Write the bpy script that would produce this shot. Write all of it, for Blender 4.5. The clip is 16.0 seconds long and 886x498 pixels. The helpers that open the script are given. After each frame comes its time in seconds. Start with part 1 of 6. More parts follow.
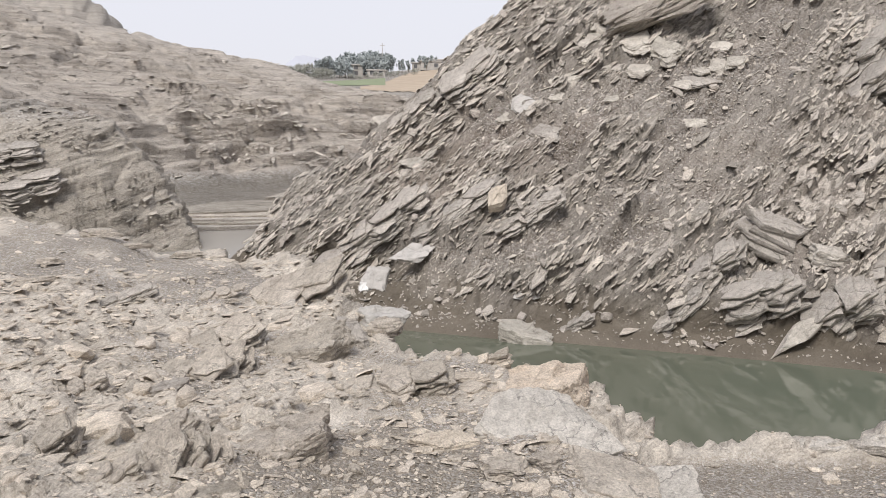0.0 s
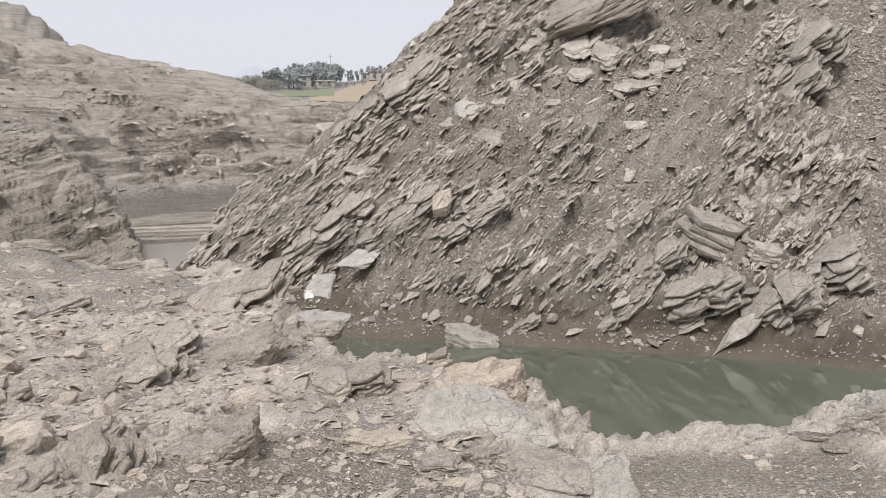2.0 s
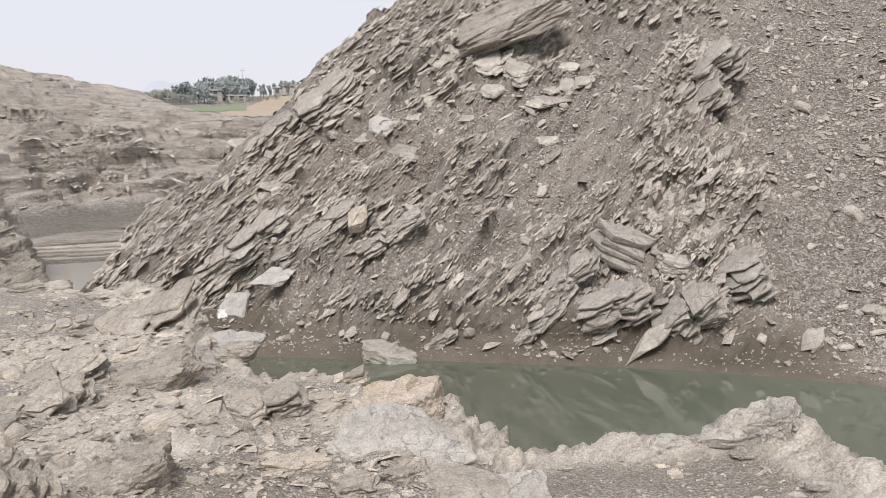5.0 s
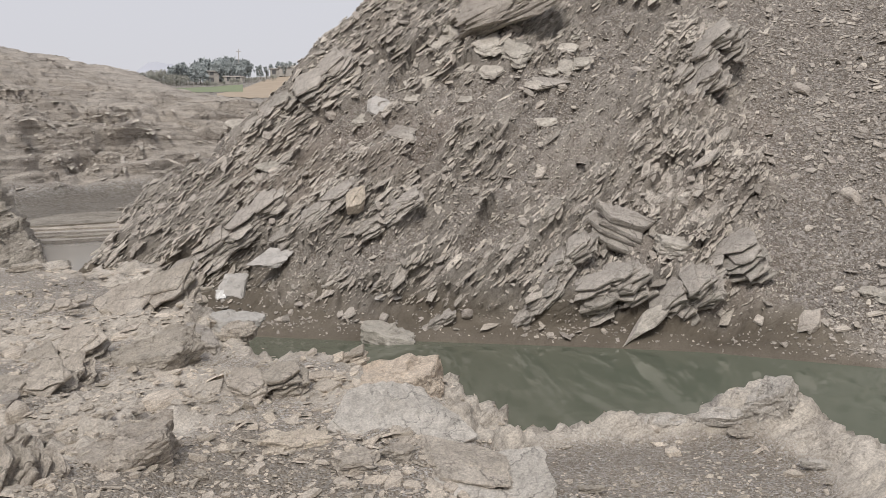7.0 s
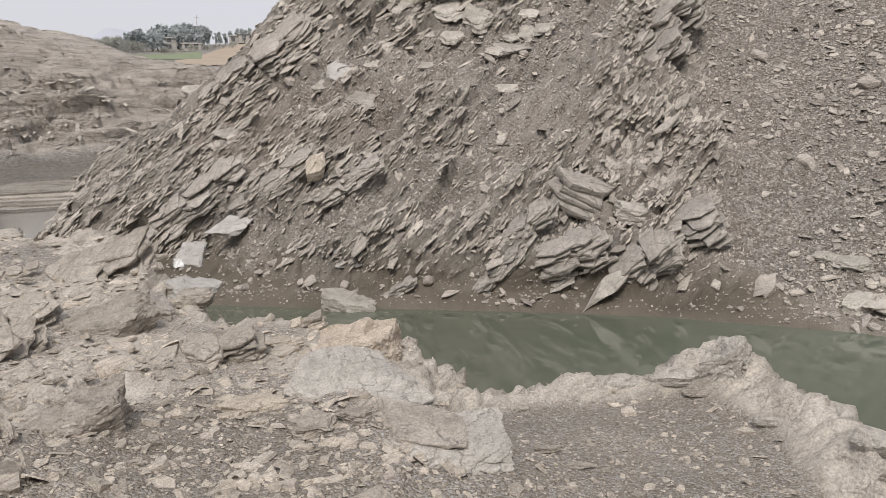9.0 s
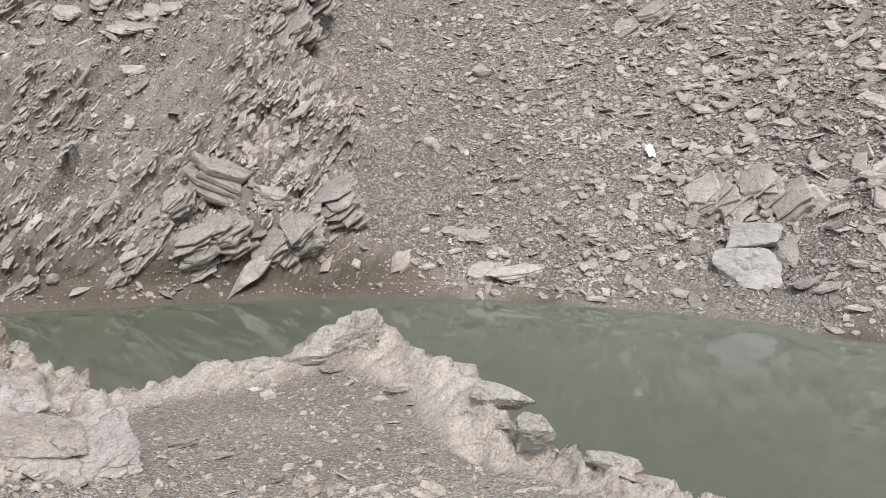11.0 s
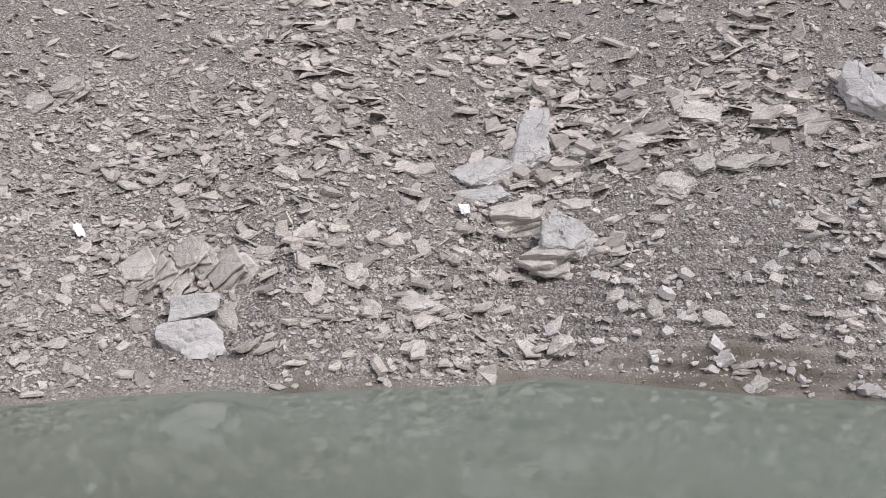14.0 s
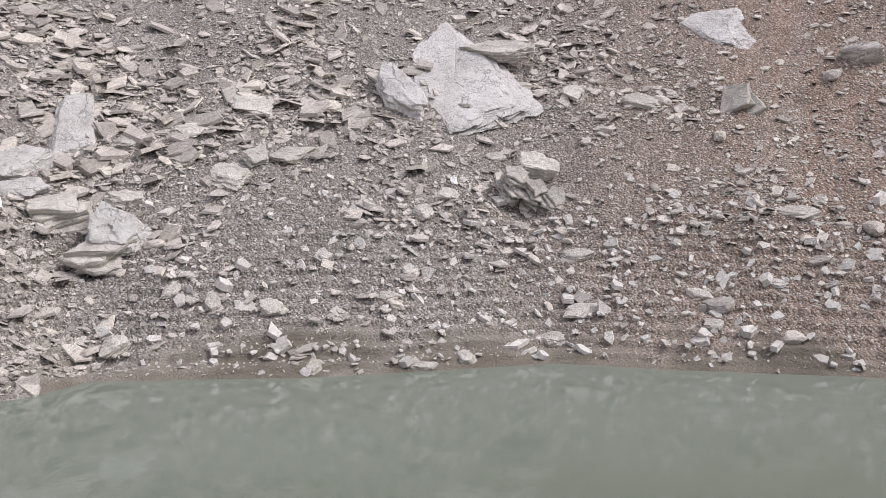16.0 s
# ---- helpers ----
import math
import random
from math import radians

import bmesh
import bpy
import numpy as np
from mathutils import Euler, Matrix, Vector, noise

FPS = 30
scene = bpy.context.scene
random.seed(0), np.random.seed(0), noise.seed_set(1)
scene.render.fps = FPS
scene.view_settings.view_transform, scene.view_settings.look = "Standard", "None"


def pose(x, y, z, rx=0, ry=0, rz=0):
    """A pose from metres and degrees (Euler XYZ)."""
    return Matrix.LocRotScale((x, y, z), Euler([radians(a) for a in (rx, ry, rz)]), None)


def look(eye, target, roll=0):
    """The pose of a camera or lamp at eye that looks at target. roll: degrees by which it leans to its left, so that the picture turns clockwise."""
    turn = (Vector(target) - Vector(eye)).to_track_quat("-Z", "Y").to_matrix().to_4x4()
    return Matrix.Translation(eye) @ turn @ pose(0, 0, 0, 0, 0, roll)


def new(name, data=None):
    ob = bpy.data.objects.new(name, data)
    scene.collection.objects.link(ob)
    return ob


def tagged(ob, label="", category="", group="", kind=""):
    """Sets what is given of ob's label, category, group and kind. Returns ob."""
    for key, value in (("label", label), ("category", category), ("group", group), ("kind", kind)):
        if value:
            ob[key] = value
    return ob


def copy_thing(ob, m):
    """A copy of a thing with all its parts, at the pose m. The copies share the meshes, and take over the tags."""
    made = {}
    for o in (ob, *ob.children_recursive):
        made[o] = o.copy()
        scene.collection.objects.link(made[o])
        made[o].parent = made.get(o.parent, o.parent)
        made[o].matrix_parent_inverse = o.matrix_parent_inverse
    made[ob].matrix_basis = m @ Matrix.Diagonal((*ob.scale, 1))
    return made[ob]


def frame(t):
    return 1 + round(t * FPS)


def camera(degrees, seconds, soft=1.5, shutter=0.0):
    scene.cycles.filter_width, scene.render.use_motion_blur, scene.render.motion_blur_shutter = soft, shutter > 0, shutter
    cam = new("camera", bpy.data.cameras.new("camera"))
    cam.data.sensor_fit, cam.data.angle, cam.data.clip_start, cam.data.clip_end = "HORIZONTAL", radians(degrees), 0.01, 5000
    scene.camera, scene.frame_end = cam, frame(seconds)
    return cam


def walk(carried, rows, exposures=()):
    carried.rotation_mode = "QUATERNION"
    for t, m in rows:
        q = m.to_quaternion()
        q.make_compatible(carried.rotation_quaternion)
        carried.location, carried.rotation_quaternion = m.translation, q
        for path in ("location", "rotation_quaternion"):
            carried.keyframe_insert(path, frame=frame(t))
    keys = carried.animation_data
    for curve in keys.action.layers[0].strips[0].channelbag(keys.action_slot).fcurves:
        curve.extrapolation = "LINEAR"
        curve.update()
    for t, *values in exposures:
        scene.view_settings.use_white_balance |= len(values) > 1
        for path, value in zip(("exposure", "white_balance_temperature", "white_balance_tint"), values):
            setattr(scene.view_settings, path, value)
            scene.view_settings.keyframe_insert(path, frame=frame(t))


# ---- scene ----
cam = camera(53.48, 16.0, soft=0.5)
PATH = [
    (0.0, pose(-0.158, -0.023, 3.264, 82.29, 0, -1.86) @ pose(0, 0, 0, 0, 0, 0.71)),
    (0.5, pose(-0.079, -0.020, 3.227, 82.37, 0, -0.49) @ pose(0, 0, 0, 0, 0, 0.52)),
    (1.0, pose(-0.054, 0.022, 3.197, 84.18, 0, -1.97) @ pose(0, 0, 0, 0, 0, 0.50)),
    (1.5, pose(-0.052, 0.008, 3.169, 84.03, 0, -3.28) @ pose(0, 0, 0, 0, 0, 0.28)),
    (2.0, pose(-0.023, 0.000, 3.181, 82.93, 0, -4.93) @ pose(0, 0, 0, 0, 0, -0.16)),
    (2.5, pose(-0.007, 0.010, 3.193, 83.13, 0, -6.83) @ pose(0, 0, 0, 0, 0, -0.27)),
    (3.0, pose(0.004, 0.017, 3.191, 83.19, 0, -8.28) @ pose(0, 0, 0, 0, 0, -0.45)),
    (3.5, pose(-0.000, 0.000, 3.200, 83.40, 0, -9.14) @ pose(0, 0, 0, 0, 0, -0.63)),
    (4.0, pose(-0.007, 0.011, 3.202, 83.86, 0, -9.89) @ pose(0, 0, 0, 0, 0, -0.56)),
    (6.5, pose(-0.033, -0.006, 3.197, 83.45, 0, -10.58) @ pose(0, 0, 0, 0, 0, -0.25)),
    (7.0, pose(-0.040, -0.008, 3.187, 82.69, 0, -10.60) @ pose(0, 0, 0, 0, 0, -0.21)),
    (7.5, pose(-0.047, -0.014, 3.171, 81.91, 0, -10.68) @ pose(0, 0, 0, 0, 0, -0.18)),
    (8.0, pose(-0.047, -0.008, 3.164, 81.33, 0, -11.21) @ pose(0, 0, 0, 0, 0, -0.13)),
    (8.2, pose(-0.039, -0.005, 3.164, 81.19, 0, -11.37) @ pose(0, 0, 0, 0, 0, -0.13)),
    (10.3, pose(0.090, 0.040, 3.087, 78.99, 0, -23.74) @ pose(0, 0, 0, 0, 0, 0.30)),
    (10.5, pose(0.107, 0.035, 3.087, 78.89, 0, -26.85) @ pose(0, 0, 0, 0, 0, 0.40)),
    (11.0, pose(0.151, 0.057, 3.082, 79.98, 0, -35.87) @ pose(0, 0, 0, 0, 0, 0.61)),
    (11.5, pose(0.176, 0.044, 3.100, 82.87, 0, -41.50) @ pose(0, 0, 0, 0, 0, 0.24)),
    (12.0, pose(0.168, 0.040, 3.102, 84.46, 0, -48.16) @ pose(0, 0, 0, 0, 0, -0.01)),
    (12.5, pose(0.183, 0.096, 3.076, 85.24, 0, -54.38) @ pose(0, 0, 0, 0, 0, -0.18)),
    (13.0, pose(0.181, 0.102, 3.084, 85.56, 0, -61.78) @ pose(0, 0, 0, 0, 0, -0.11)),
    (13.5, pose(0.200, 0.076, 3.068, 85.44, 0, -67.04) @ pose(0, 0, 0, 0, 0, -0.11)),
    (14.0, pose(0.183, 0.026, 3.060, 84.95, 0, -71.37) @ pose(0, 0, 0, 0, 0, -0.50)),
    (14.5, pose(0.224, -0.005, 3.095, 83.76, 0, -80.32) @ pose(0, 0, 0, 0, 0, -0.13)),
    (15.0, pose(0.229, -0.018, 3.099, 83.49, 0, -89.62) @ pose(0, 0, 0, 0, 0, 0.39)),
    (15.5, pose(0.208, -0.056, 3.095, 84.05, 0, -94.27) @ pose(0, 0, 0, 0, 0, 0.09)),
    (16.0, pose(0.227, -0.129, 3.089, 84.16, 0, -99.20) @ pose(0, 0, 0, 0, 0, 0.05)),
]
walk(cam, PATH, [(0.0, 0.54, 6550, 11.5), (1.0, 0.52, 6550, 11.5), (1.5, 0.38, 6550, 11.5), (2.0, 0.42, 6550, 11.5), (2.5, 0.16, 6550, 11.5), (3.0, 0.24, 6550, 11.5), (3.5, 0.50, 6550, 11.5), (4.2, 0.50, 6550, 11.5), (6.5, 0.58, 6600, 11), (7.0, 0.21, 6650, 11), (8.2, 0.20, 6650, 11), (10.5, 0.54, 6450, 12.5), (12.0, 0.55, 6250, 15), (12.5, 0.55, 6200, 15.5), (13.5, 0.55, 6190, 15), (14.5, 0.60, 6120, 15.5), (16.0, 0.72, 6250, 15.5)])

# ---- sky and light: an even, bright overcast ----
world = bpy.data.worlds.new("overcast_sky")
scene.world = world
world.use_nodes = True
wn, wl = world.node_tree.nodes, world.node_tree.links
sky = wn.new("ShaderNodeTexSky")
sky.sky_type, sky.sun_disc = "NISHITA", False
sky.sun_elevation, sky.sun_rotation = radians(50), radians(200)
sky.dust_density, sky.air_density = 4.0, 1.0
cloud = wn.new("ShaderNodeMix")
cloud.data_type = "RGBA"
cloud.inputs[0].default_value = 0.9
cloud.inputs[7].default_value = (5.9, 6.0, 6.5, 1)
wl.new(sky.outputs[0], cloud.inputs[6])
wl.new(cloud.outputs[2], wn["Background"].inputs[0])
wn["Background"].inputs[1].default_value = 0.1
sun = new("sun", bpy.data.lights.new("sun", "SUN"))
sun.data.energy, sun.data.angle, sun.data.color = 1.9, radians(18), (1.0, 0.96, 0.9)
sun.matrix_world = look((0, 0, 0), (0.3, 0.75, -0.9))


# ---- noise on arrays of points ----
def hashed(ix, iy, iz, seed):
    h = (ix.astype(np.int64) * 374761393 + iy.astype(np.int64) * 668265263 + iz.astype(np.int64) * 1442695041 + seed * 1274126177) & 0xFFFFFFFF
    h = ((h ^ (h >> 13)) * 1274126177) & 0xFFFFFFFF
    h = ((h ^ (h >> 15)) * 2246822519) & 0xFFFFFFFF
    return ((h ^ (h >> 16)) & 0xFFFFFF) / float(0xFFFFFF)


def vnoise(x, y, z, seed=0):
    """Smooth value noise, 0 to 1."""
    x, y, z = np.broadcast_arrays(x, y, z)
    fx, fy, fz = np.floor(x), np.floor(y), np.floor(z)
    tx, ty, tz = x - fx, y - fy, z - fz
    tx, ty, tz = (t * t * (3 - 2 * t) for t in (tx, ty, tz))
    out = 0.0
    for i in (0, 1):
        for j in (0, 1):
            for k in (0, 1):
                w = (tx if i else 1 - tx) * (ty if j else 1 - ty) * (tz if k else 1 - tz)
                out = out + w * hashed(fx + i, fy + j, fz + k, seed)
    return out


def fbm(x, y, z, seed=0, octaves=4):
    out, amp, tot = 0.0, 1.0, 0.0
    for o in range(octaves):
        out = out + amp * vnoise(x * 2 ** o, y * 2 ** o, z * 2 ** o, seed + o)
        tot += amp
        amp *= 0.5
    return out / tot


def facets(a, b, seed=0, tilt=0.6):
    """Broken plates: each cell of an uneven pattern has its own height and slant. Returns the height and the distance to the cell's rim."""
    fa, fb = np.floor(a), np.floor(b)
    best = np.full(a.shape, 9.0)
    second = np.full(a.shape, 9.0)
    height = np.zeros(a.shape)
    for i in (-1, 0, 1):
        for j in (-1, 0, 1):
            ca, cb = fa + i, fb + j
            z0 = np.zeros_like(ca)
            pa = ca + 0.1 + 0.8 * hashed(ca, cb, z0, seed)
            pb = cb + 0.1 + 0.8 * hashed(ca, cb, z0, seed + 1)
            d = np.hypot(a - pa, b - pb)
            h = hashed(ca, cb, z0, seed + 2) - 0.5 + tilt * ((a - pa) * (hashed(ca, cb, z0, seed + 3) - 0.5) + (b - pb) * (hashed(ca, cb, z0, seed + 4) - 0.5)) * 2
            near = d < best
            second = np.where(near, best, np.minimum(second, d))
            height = np.where(near, h, height)
            best = np.where(near, d, best)
    return height, second - best


def smooth(lo, hi, x):
    t = np.clip((x - lo) / (hi - lo), 0, 1)
    return t * t * (3 - 2 * t)


def line_distance(x, y, pts, closed=False):
    """Distance to a polyline, and on which side of it (+1 on its left)."""
    best, side = np.full(x.shape, 1e9), np.ones(x.shape)
    ring = list(pts) + ([pts[0]] if closed else [])
    for (x0, y0), (x1, y1) in zip(ring[:-1], ring[1:]):
        dx, dy = x1 - x0, y1 - y0
        t = np.clip(((x - x0) * dx + (y - y0) * dy) / (dx * dx + dy * dy), 0, 1)
        d = np.hypot(x - x0 - t * dx, y - y0 - t * dy)
        s = np.where(dx * (y - y0) - dy * (x - x0) >= 0, 1.0, -1.0)
        side = np.where(d < best - 1e-6, s, side)
        best = np.minimum(best, d)
    return best, side


def inside(x, y, ring):
    odd = np.zeros(x.shape, bool)
    for (x0, y0), (x1, y1) in zip(ring, list(ring[1:]) + [ring[0]]):
        if y0 != y1:
            odd ^= ((y0 > y) != (y1 > y)) & (x < (x1 - x0) * (y - y0) / (y1 - y0) + x0)
    return odd


def signed(x, y, ring):
    """Distance to a closed outline, positive within."""
    d, _ = line_distance(x, y, ring, True)
    return np.where(inside(x, y, ring), d, -d)


# ---- the lie of the land (water at 0) ----
BANK = [(-30, 17), (-12, 18), (-6.8, 14.3), (-4.6, 12.4), (-3.5, 12.8), (-1.7, 12.2), (-1.1, 10.4), (-0.85, 8.6), (-0.35, 7.5), (0.8, 6.9), (1.25, 6.0), (1.35, 5.55),
        (2.1, 5.66), (3.22, 5.2), (3.44, 4.3), (3.2, 3.3), (3.34, 2.4), (3.5, 0.5), (3.2, -5), (1, -16), (-30, -18)]
BANK_Z = [(-6.5, 13.5, 1.85), (-4.5, 11.8, 1.75), (-3.4, 12.2, 1.45), (-1.6, 11.5, 1.45), (-0.9, 8.4, 1.5), (-0.4, 7.2, 1.4), (0.8, 6.6, 1.42), (1.0, 5.9, 1.5), (0.5, 4.6, 1.5), (1.5, 5.2, 1.15),
          (2.2, 5.2, 1.17), (2.6, 4.2, 1.25), (3.2, 5.0, 1.4), (3.3, 3.6, 1.25), (3.3, 2.6, 1.24), (2.5, 2.4, 1.35), (0, 0, 1.6), (-2, 4, 1.6), (-4, 7, 1.7), (-8, 5, 2.2), (-6, -6, 2.6), (3.3, 0, 1.4)]
SHORE = [(-1, 66), (2, 42), (0, 31), (-3.6, 24), (-5.0, 20.0), (-4.4, 17.4), (-2.6, 15.5), (-0.57, 14.2), (1.2, 13.5), (2.1, 13.3), (3.9, 12.65), (5.1, 12.2), (6.0, 11.8), (7.1, 11.1), (8.3, 10.3),
         (9.2, 9.2), (10.0, 8.2), (10.7, 7.0), (10.8, 6.05), (11.5, 4.8), (12.1, 3.4), (12.85, 2.8), (12.6, -0.3), (12.9, -3.9), (12.2, -5.6), (11.3, -8.3), (8, -13), (3, -18), (-3, -24)]


def bank_height(x, y):
    num, den = 0.0, 0.0
    for px, py, pz in BANK_Z:
        w = 1 / ((x - px) ** 2 + (y - py) ** 2 + 0.15) ** 1.6
        num, den = num + w * pz, den + w
    return num / den


def bank(x, y):
    """The near bank: a bench that breaks off to the pool and the stream."""
    s = signed(x, y, BANK) + 0.35 * (fbm(x * 1.3, y * 1.3, 0 * x, 40) - 0.5)
    rim = smooth(1.8, 2.3, x) * smooth(6.2, 5.9, y) * smooth(1.0, 1.8, y) * np.exp(-((s - 0.13) / 0.15) ** 2)
    peak = np.exp(-((x - 3.1) ** 2 + (y - 5.0) ** 2) / 0.06)
    notch = 0.35 + 1.3 * fbm(x * 3.2, y * 3.2, 0 * x, 43, 4)
    return bank_height(x, y) - 2.4 * np.maximum(0, -s) - 0.12 * smooth(0.25, 0, s) + rim * notch * (0.125 + 0.06 * peak), s


def hill(x, y):
    """The rock hill and scree beyond the pool; also the distance from the waterline."""
    d, side = line_distance(x, y, SHORE)
    s = d * side
    az = np.degrees(np.arctan2(x, y))
    rock = smooth(36, 26, az)
    strip = np.interp(az, [-12, -2, 4, 10, 30], [1.3, 1.4, 1.1, 0.5, 0.35])
    s1 = s - strip - 0.35 * smooth(7, 1, az) * smooth(1.5, 3.0, s) + 0.6 * (fbm(x * 0.35, y * 0.35, 0 * x, 11, 3) - 0.5)
    up = np.maximum(0, s1)
    rise = up * (0.80 + 0.08 * rock + 0.10 * smooth(12, -2, az)) + 0.25 * rock * smooth(0, 0.7, up)
    rise = np.where(rise > 16, 16 + (rise - 16) * 0.25, rise)
    mud = 0.42 * np.clip(s, 0, strip) + 0.35 * np.minimum(0, s)
    return mud + rise, s


def valley(x, y):
    """The stream bed, the bare hillside beyond it and the far country."""
    r, az = np.hypot(x, y), np.degrees(np.arctan2(x, y))
    foot = np.interp(az, [-40, -25, -15, -6, 5, 15], [26, 33, 41, 49, 56, 58])
    crest = np.interp(az, [-60, -24.4, -13.6, -8.4, -6.3, -0.6, 12], [7.6, 6.5, 4.5, 3.6, 2.8, 1.8, 1.5])
    foot = foot + 5 * (fbm(x * 0.08, y * 0.08, 0 * x, 21, 3) - 0.5)
    knee = foot + 14
    zk = 3.2 + knee * np.tan(np.radians(np.minimum(1.9, crest - 0.2)))
    zr = 3.2 + 105 * np.tan(np.radians(crest))
    z = 0.22 + (zk - 0.22) * smooth(0, 1, np.clip((r - foot) / 14, 0, 1)) * (r < knee) + (r >= knee) * (zk - 0.22)
    z = np.where(r > knee, zk + (zr - zk) * np.sin(np.clip((r - knee) / (105 - knee), 0, 1) * np.pi / 2), z)
    far = np.interp(r, [110, 150, 200, 260, 310, 420, 700], [0.6, 2.45, 2.75, 3.05, 3.3, 3.4, 2.6]) + np.interp(az, [-9, -4, 3, 8], [0.1, 0, 0.75, 1.2]) * smooth(150, 300, r)
    zf = 3.2 + r * np.tan(np.radians(far))
    knoll = 3.2 + r * np.tan(np.radians(np.interp(az, [-30, -20.5, -19, -18, -16], [8.6, 7.6, 6.6, 5.4, 2])))
    zf = np.where((az < -16) & (r > 125), np.maximum(zf, knoll), zf)
    z = np.where(r > 105, z + (zf - z) * smooth(105, 150, r), z)
    return z


SPUR = [(-5.3, 21.6), (-6.0, 24.5), (-8.0, 27.5), (-16, 33), (-24, 30), (-16, 19.5), (-10, 18.6), (-7.6, 19.6)]


# ---- materials ----
def nodes(name):
    m = bpy.data.materials.new(name)
    m.use_nodes = True
    return m, m.node_tree.nodes, m.node_tree.links, m.node_tree.nodes["Principled BSDF"]


def add(n, kind, **values):
    k = n.new(kind)
    for key, v in values.items():
        if key in k.inputs:
            k.inputs[key].default_value = v
    return k


def ramp(n, l, source, stops):
    r = n.new("ShaderNodeValToRGB")
    while len(r.color_ramp.elements) < len(stops):
        r.color_ramp.elements.new(0.5)
    for e, (p, c) in zip(r.color_ramp.elements, stops):
        e.position, e.color = p, (*c, 1)
    l.new(source, r.inputs[0])
    return r.outputs[0]


def mix(n, l, fac, a, b, mode="MIX"):
    m = n.new("ShaderNodeMix")
    m.data_type, m.blend_type = "RGBA", mode
    for slot, v in ((0, fac), (6, a), (7, b)):
        if hasattr(v, "is_linked"):
            l.new(v, m.inputs[slot])
        else:
            m.inputs[slot].default_value = v if slot == 0 else (*v, 1)
    return m.outputs[2]


def stone(name, dark, mid, light, bedding=(0, 0, 0), grain=1.0, mask=None, soil=None, rough=0.9, island=False, vary=0.3, cracks=1.0, world_space=False, streaks=0.75, specks=0.85, bands=(2.0, 30.0), relief=1.0, knobs=2.0, grit_size=1.0):
    """Slate: cloudy colour, streaks along the beds, fine grain; where the mask attribute is 1 it is covered by soil and grit."""
    m, n, l, p = nodes(name)
    tex = n.new("ShaderNodeTexCoord")
    source = n.new("ShaderNodeNewGeometry").outputs["Position"] if world_space else tex.outputs["Object"]
    mp = n.new("ShaderNodeMapping")
    mp.inputs["Rotation"].default_value = [radians(a) for a in bedding]
    l.new(source, mp.inputs[0])
    big = add(n, "ShaderNodeTexNoise", Scale=0.9 * grain, Detail=6.0, Roughness=0.6)
    l.new(mp.outputs[0], big.inputs["Vector"])
    base = ramp(n, l, big.outputs[0], [(0.3, dark), (0.5, mid), (0.72, light)])
    st = n.new("ShaderNodeMapping")
    st.inputs["Scale"].default_value = (bands[0] * grain, bands[0] * grain, bands[1] * grain)
    l.new(mp.outputs[0], st.inputs[0])
    streak = add(n, "ShaderNodeTexNoise", Scale=1.0, Detail=5.0, Roughness=0.65)
    l.new(st.outputs[0], streak.inputs["Vector"])
    sv = ramp(n, l, streak.outputs[0], [(0.30, (0.40, 0.385, 0.37)), (0.43, (0.86, 0.85, 0.84)), (0.52, (1, 1, 1)), (0.7, (1.16, 1.15, 1.13))])
    col = mix(n, l, streaks, base, sv, "MULTIPLY")
    fine = add(n, "ShaderNodeTexNoise", Scale=38 * grain, Detail=5.0, Roughness=0.7)
    l.new(source, fine.inputs["Vector"])
    midn = add(n, "ShaderNodeTexNoise", Scale=8 * grain, Detail=8.0, Roughness=0.75)
    l.new(mp.outputs[0], midn.inputs["Vector"])
    mv = ramp(n, l, midn.outputs[0], [(0.34, (0.66, 0.65, 0.64)), (0.5, (1, 1, 1)), (0.7, (1.14, 1.13, 1.12))])
    col = mix(n, l, 0.7, col, mv, "MULTIPLY")
    fv = ramp(n, l, fine.outputs[0], [(0.3, (0.5, 0.49, 0.48)), (0.62, (1.2, 1.2, 1.2))])
    col = mix(n, l, specks, col, fv, "MULTIPLY")
    warp = add(n, "ShaderNodeTexNoise", Scale=5 * grain, Detail=4.0)
    l.new(source, warp.inputs["Vector"])
    wv = n.new("ShaderNodeVectorMath")
    wv.operation = "MULTIPLY_ADD"
    l.new(warp.outputs["Color"], wv.inputs[0])
    wv.inputs[1].default_value = (0.3 / grain,) * 3
    l.new(mp.outputs[0], wv.inputs[2])
    cm = n.new("ShaderNodeMapping")
    cm.inputs["Scale"].default_value = (1.5 * grain, 1.5 * grain, 7.0 * grain)
    l.new(wv.outputs[0], cm.inputs[0])
    cv = n.new("ShaderNodeTexVoronoi")
    cv.feature = "DISTANCE_TO_EDGE"
    cv.inputs["Scale"].default_value = 1.0
    l.new(cm.outputs[0], cv.inputs["Vector"])
    crack = ramp(n, l, cv.outputs["Distance"], [(0.0, (1 - 0.5 * cracks,) * 3), (0.035, (1, 1, 1))])
    some = add(n, "ShaderNodeTexNoise", Scale=2.2 * grain, Detail=2.0)
    l.new(source, some.inputs["Vector"])
    where = ramp(n, l, some.outputs[0], [(0.45, (0, 0, 0)), (0.6, (1, 1, 1))])
    if cracks:
        col = mix(n, l, where, col, mix(n, l, 1.0, col, crack, "MULTIPLY"))
    rnd = n.new("ShaderNodeNewGeometry").outputs["Random Per Island"] if island else n.new("ShaderNodeObjectInfo").outputs["Random"]
    tone = ramp(n, l, rnd, [(0, (1 - vary, 1 - vary, 0.98 - vary)), (0.5, (1, 0.99, 0.98)), (1, (1 + 0.8 * vary, 1 + 0.75 * vary, 1 + 0.6 * vary))])
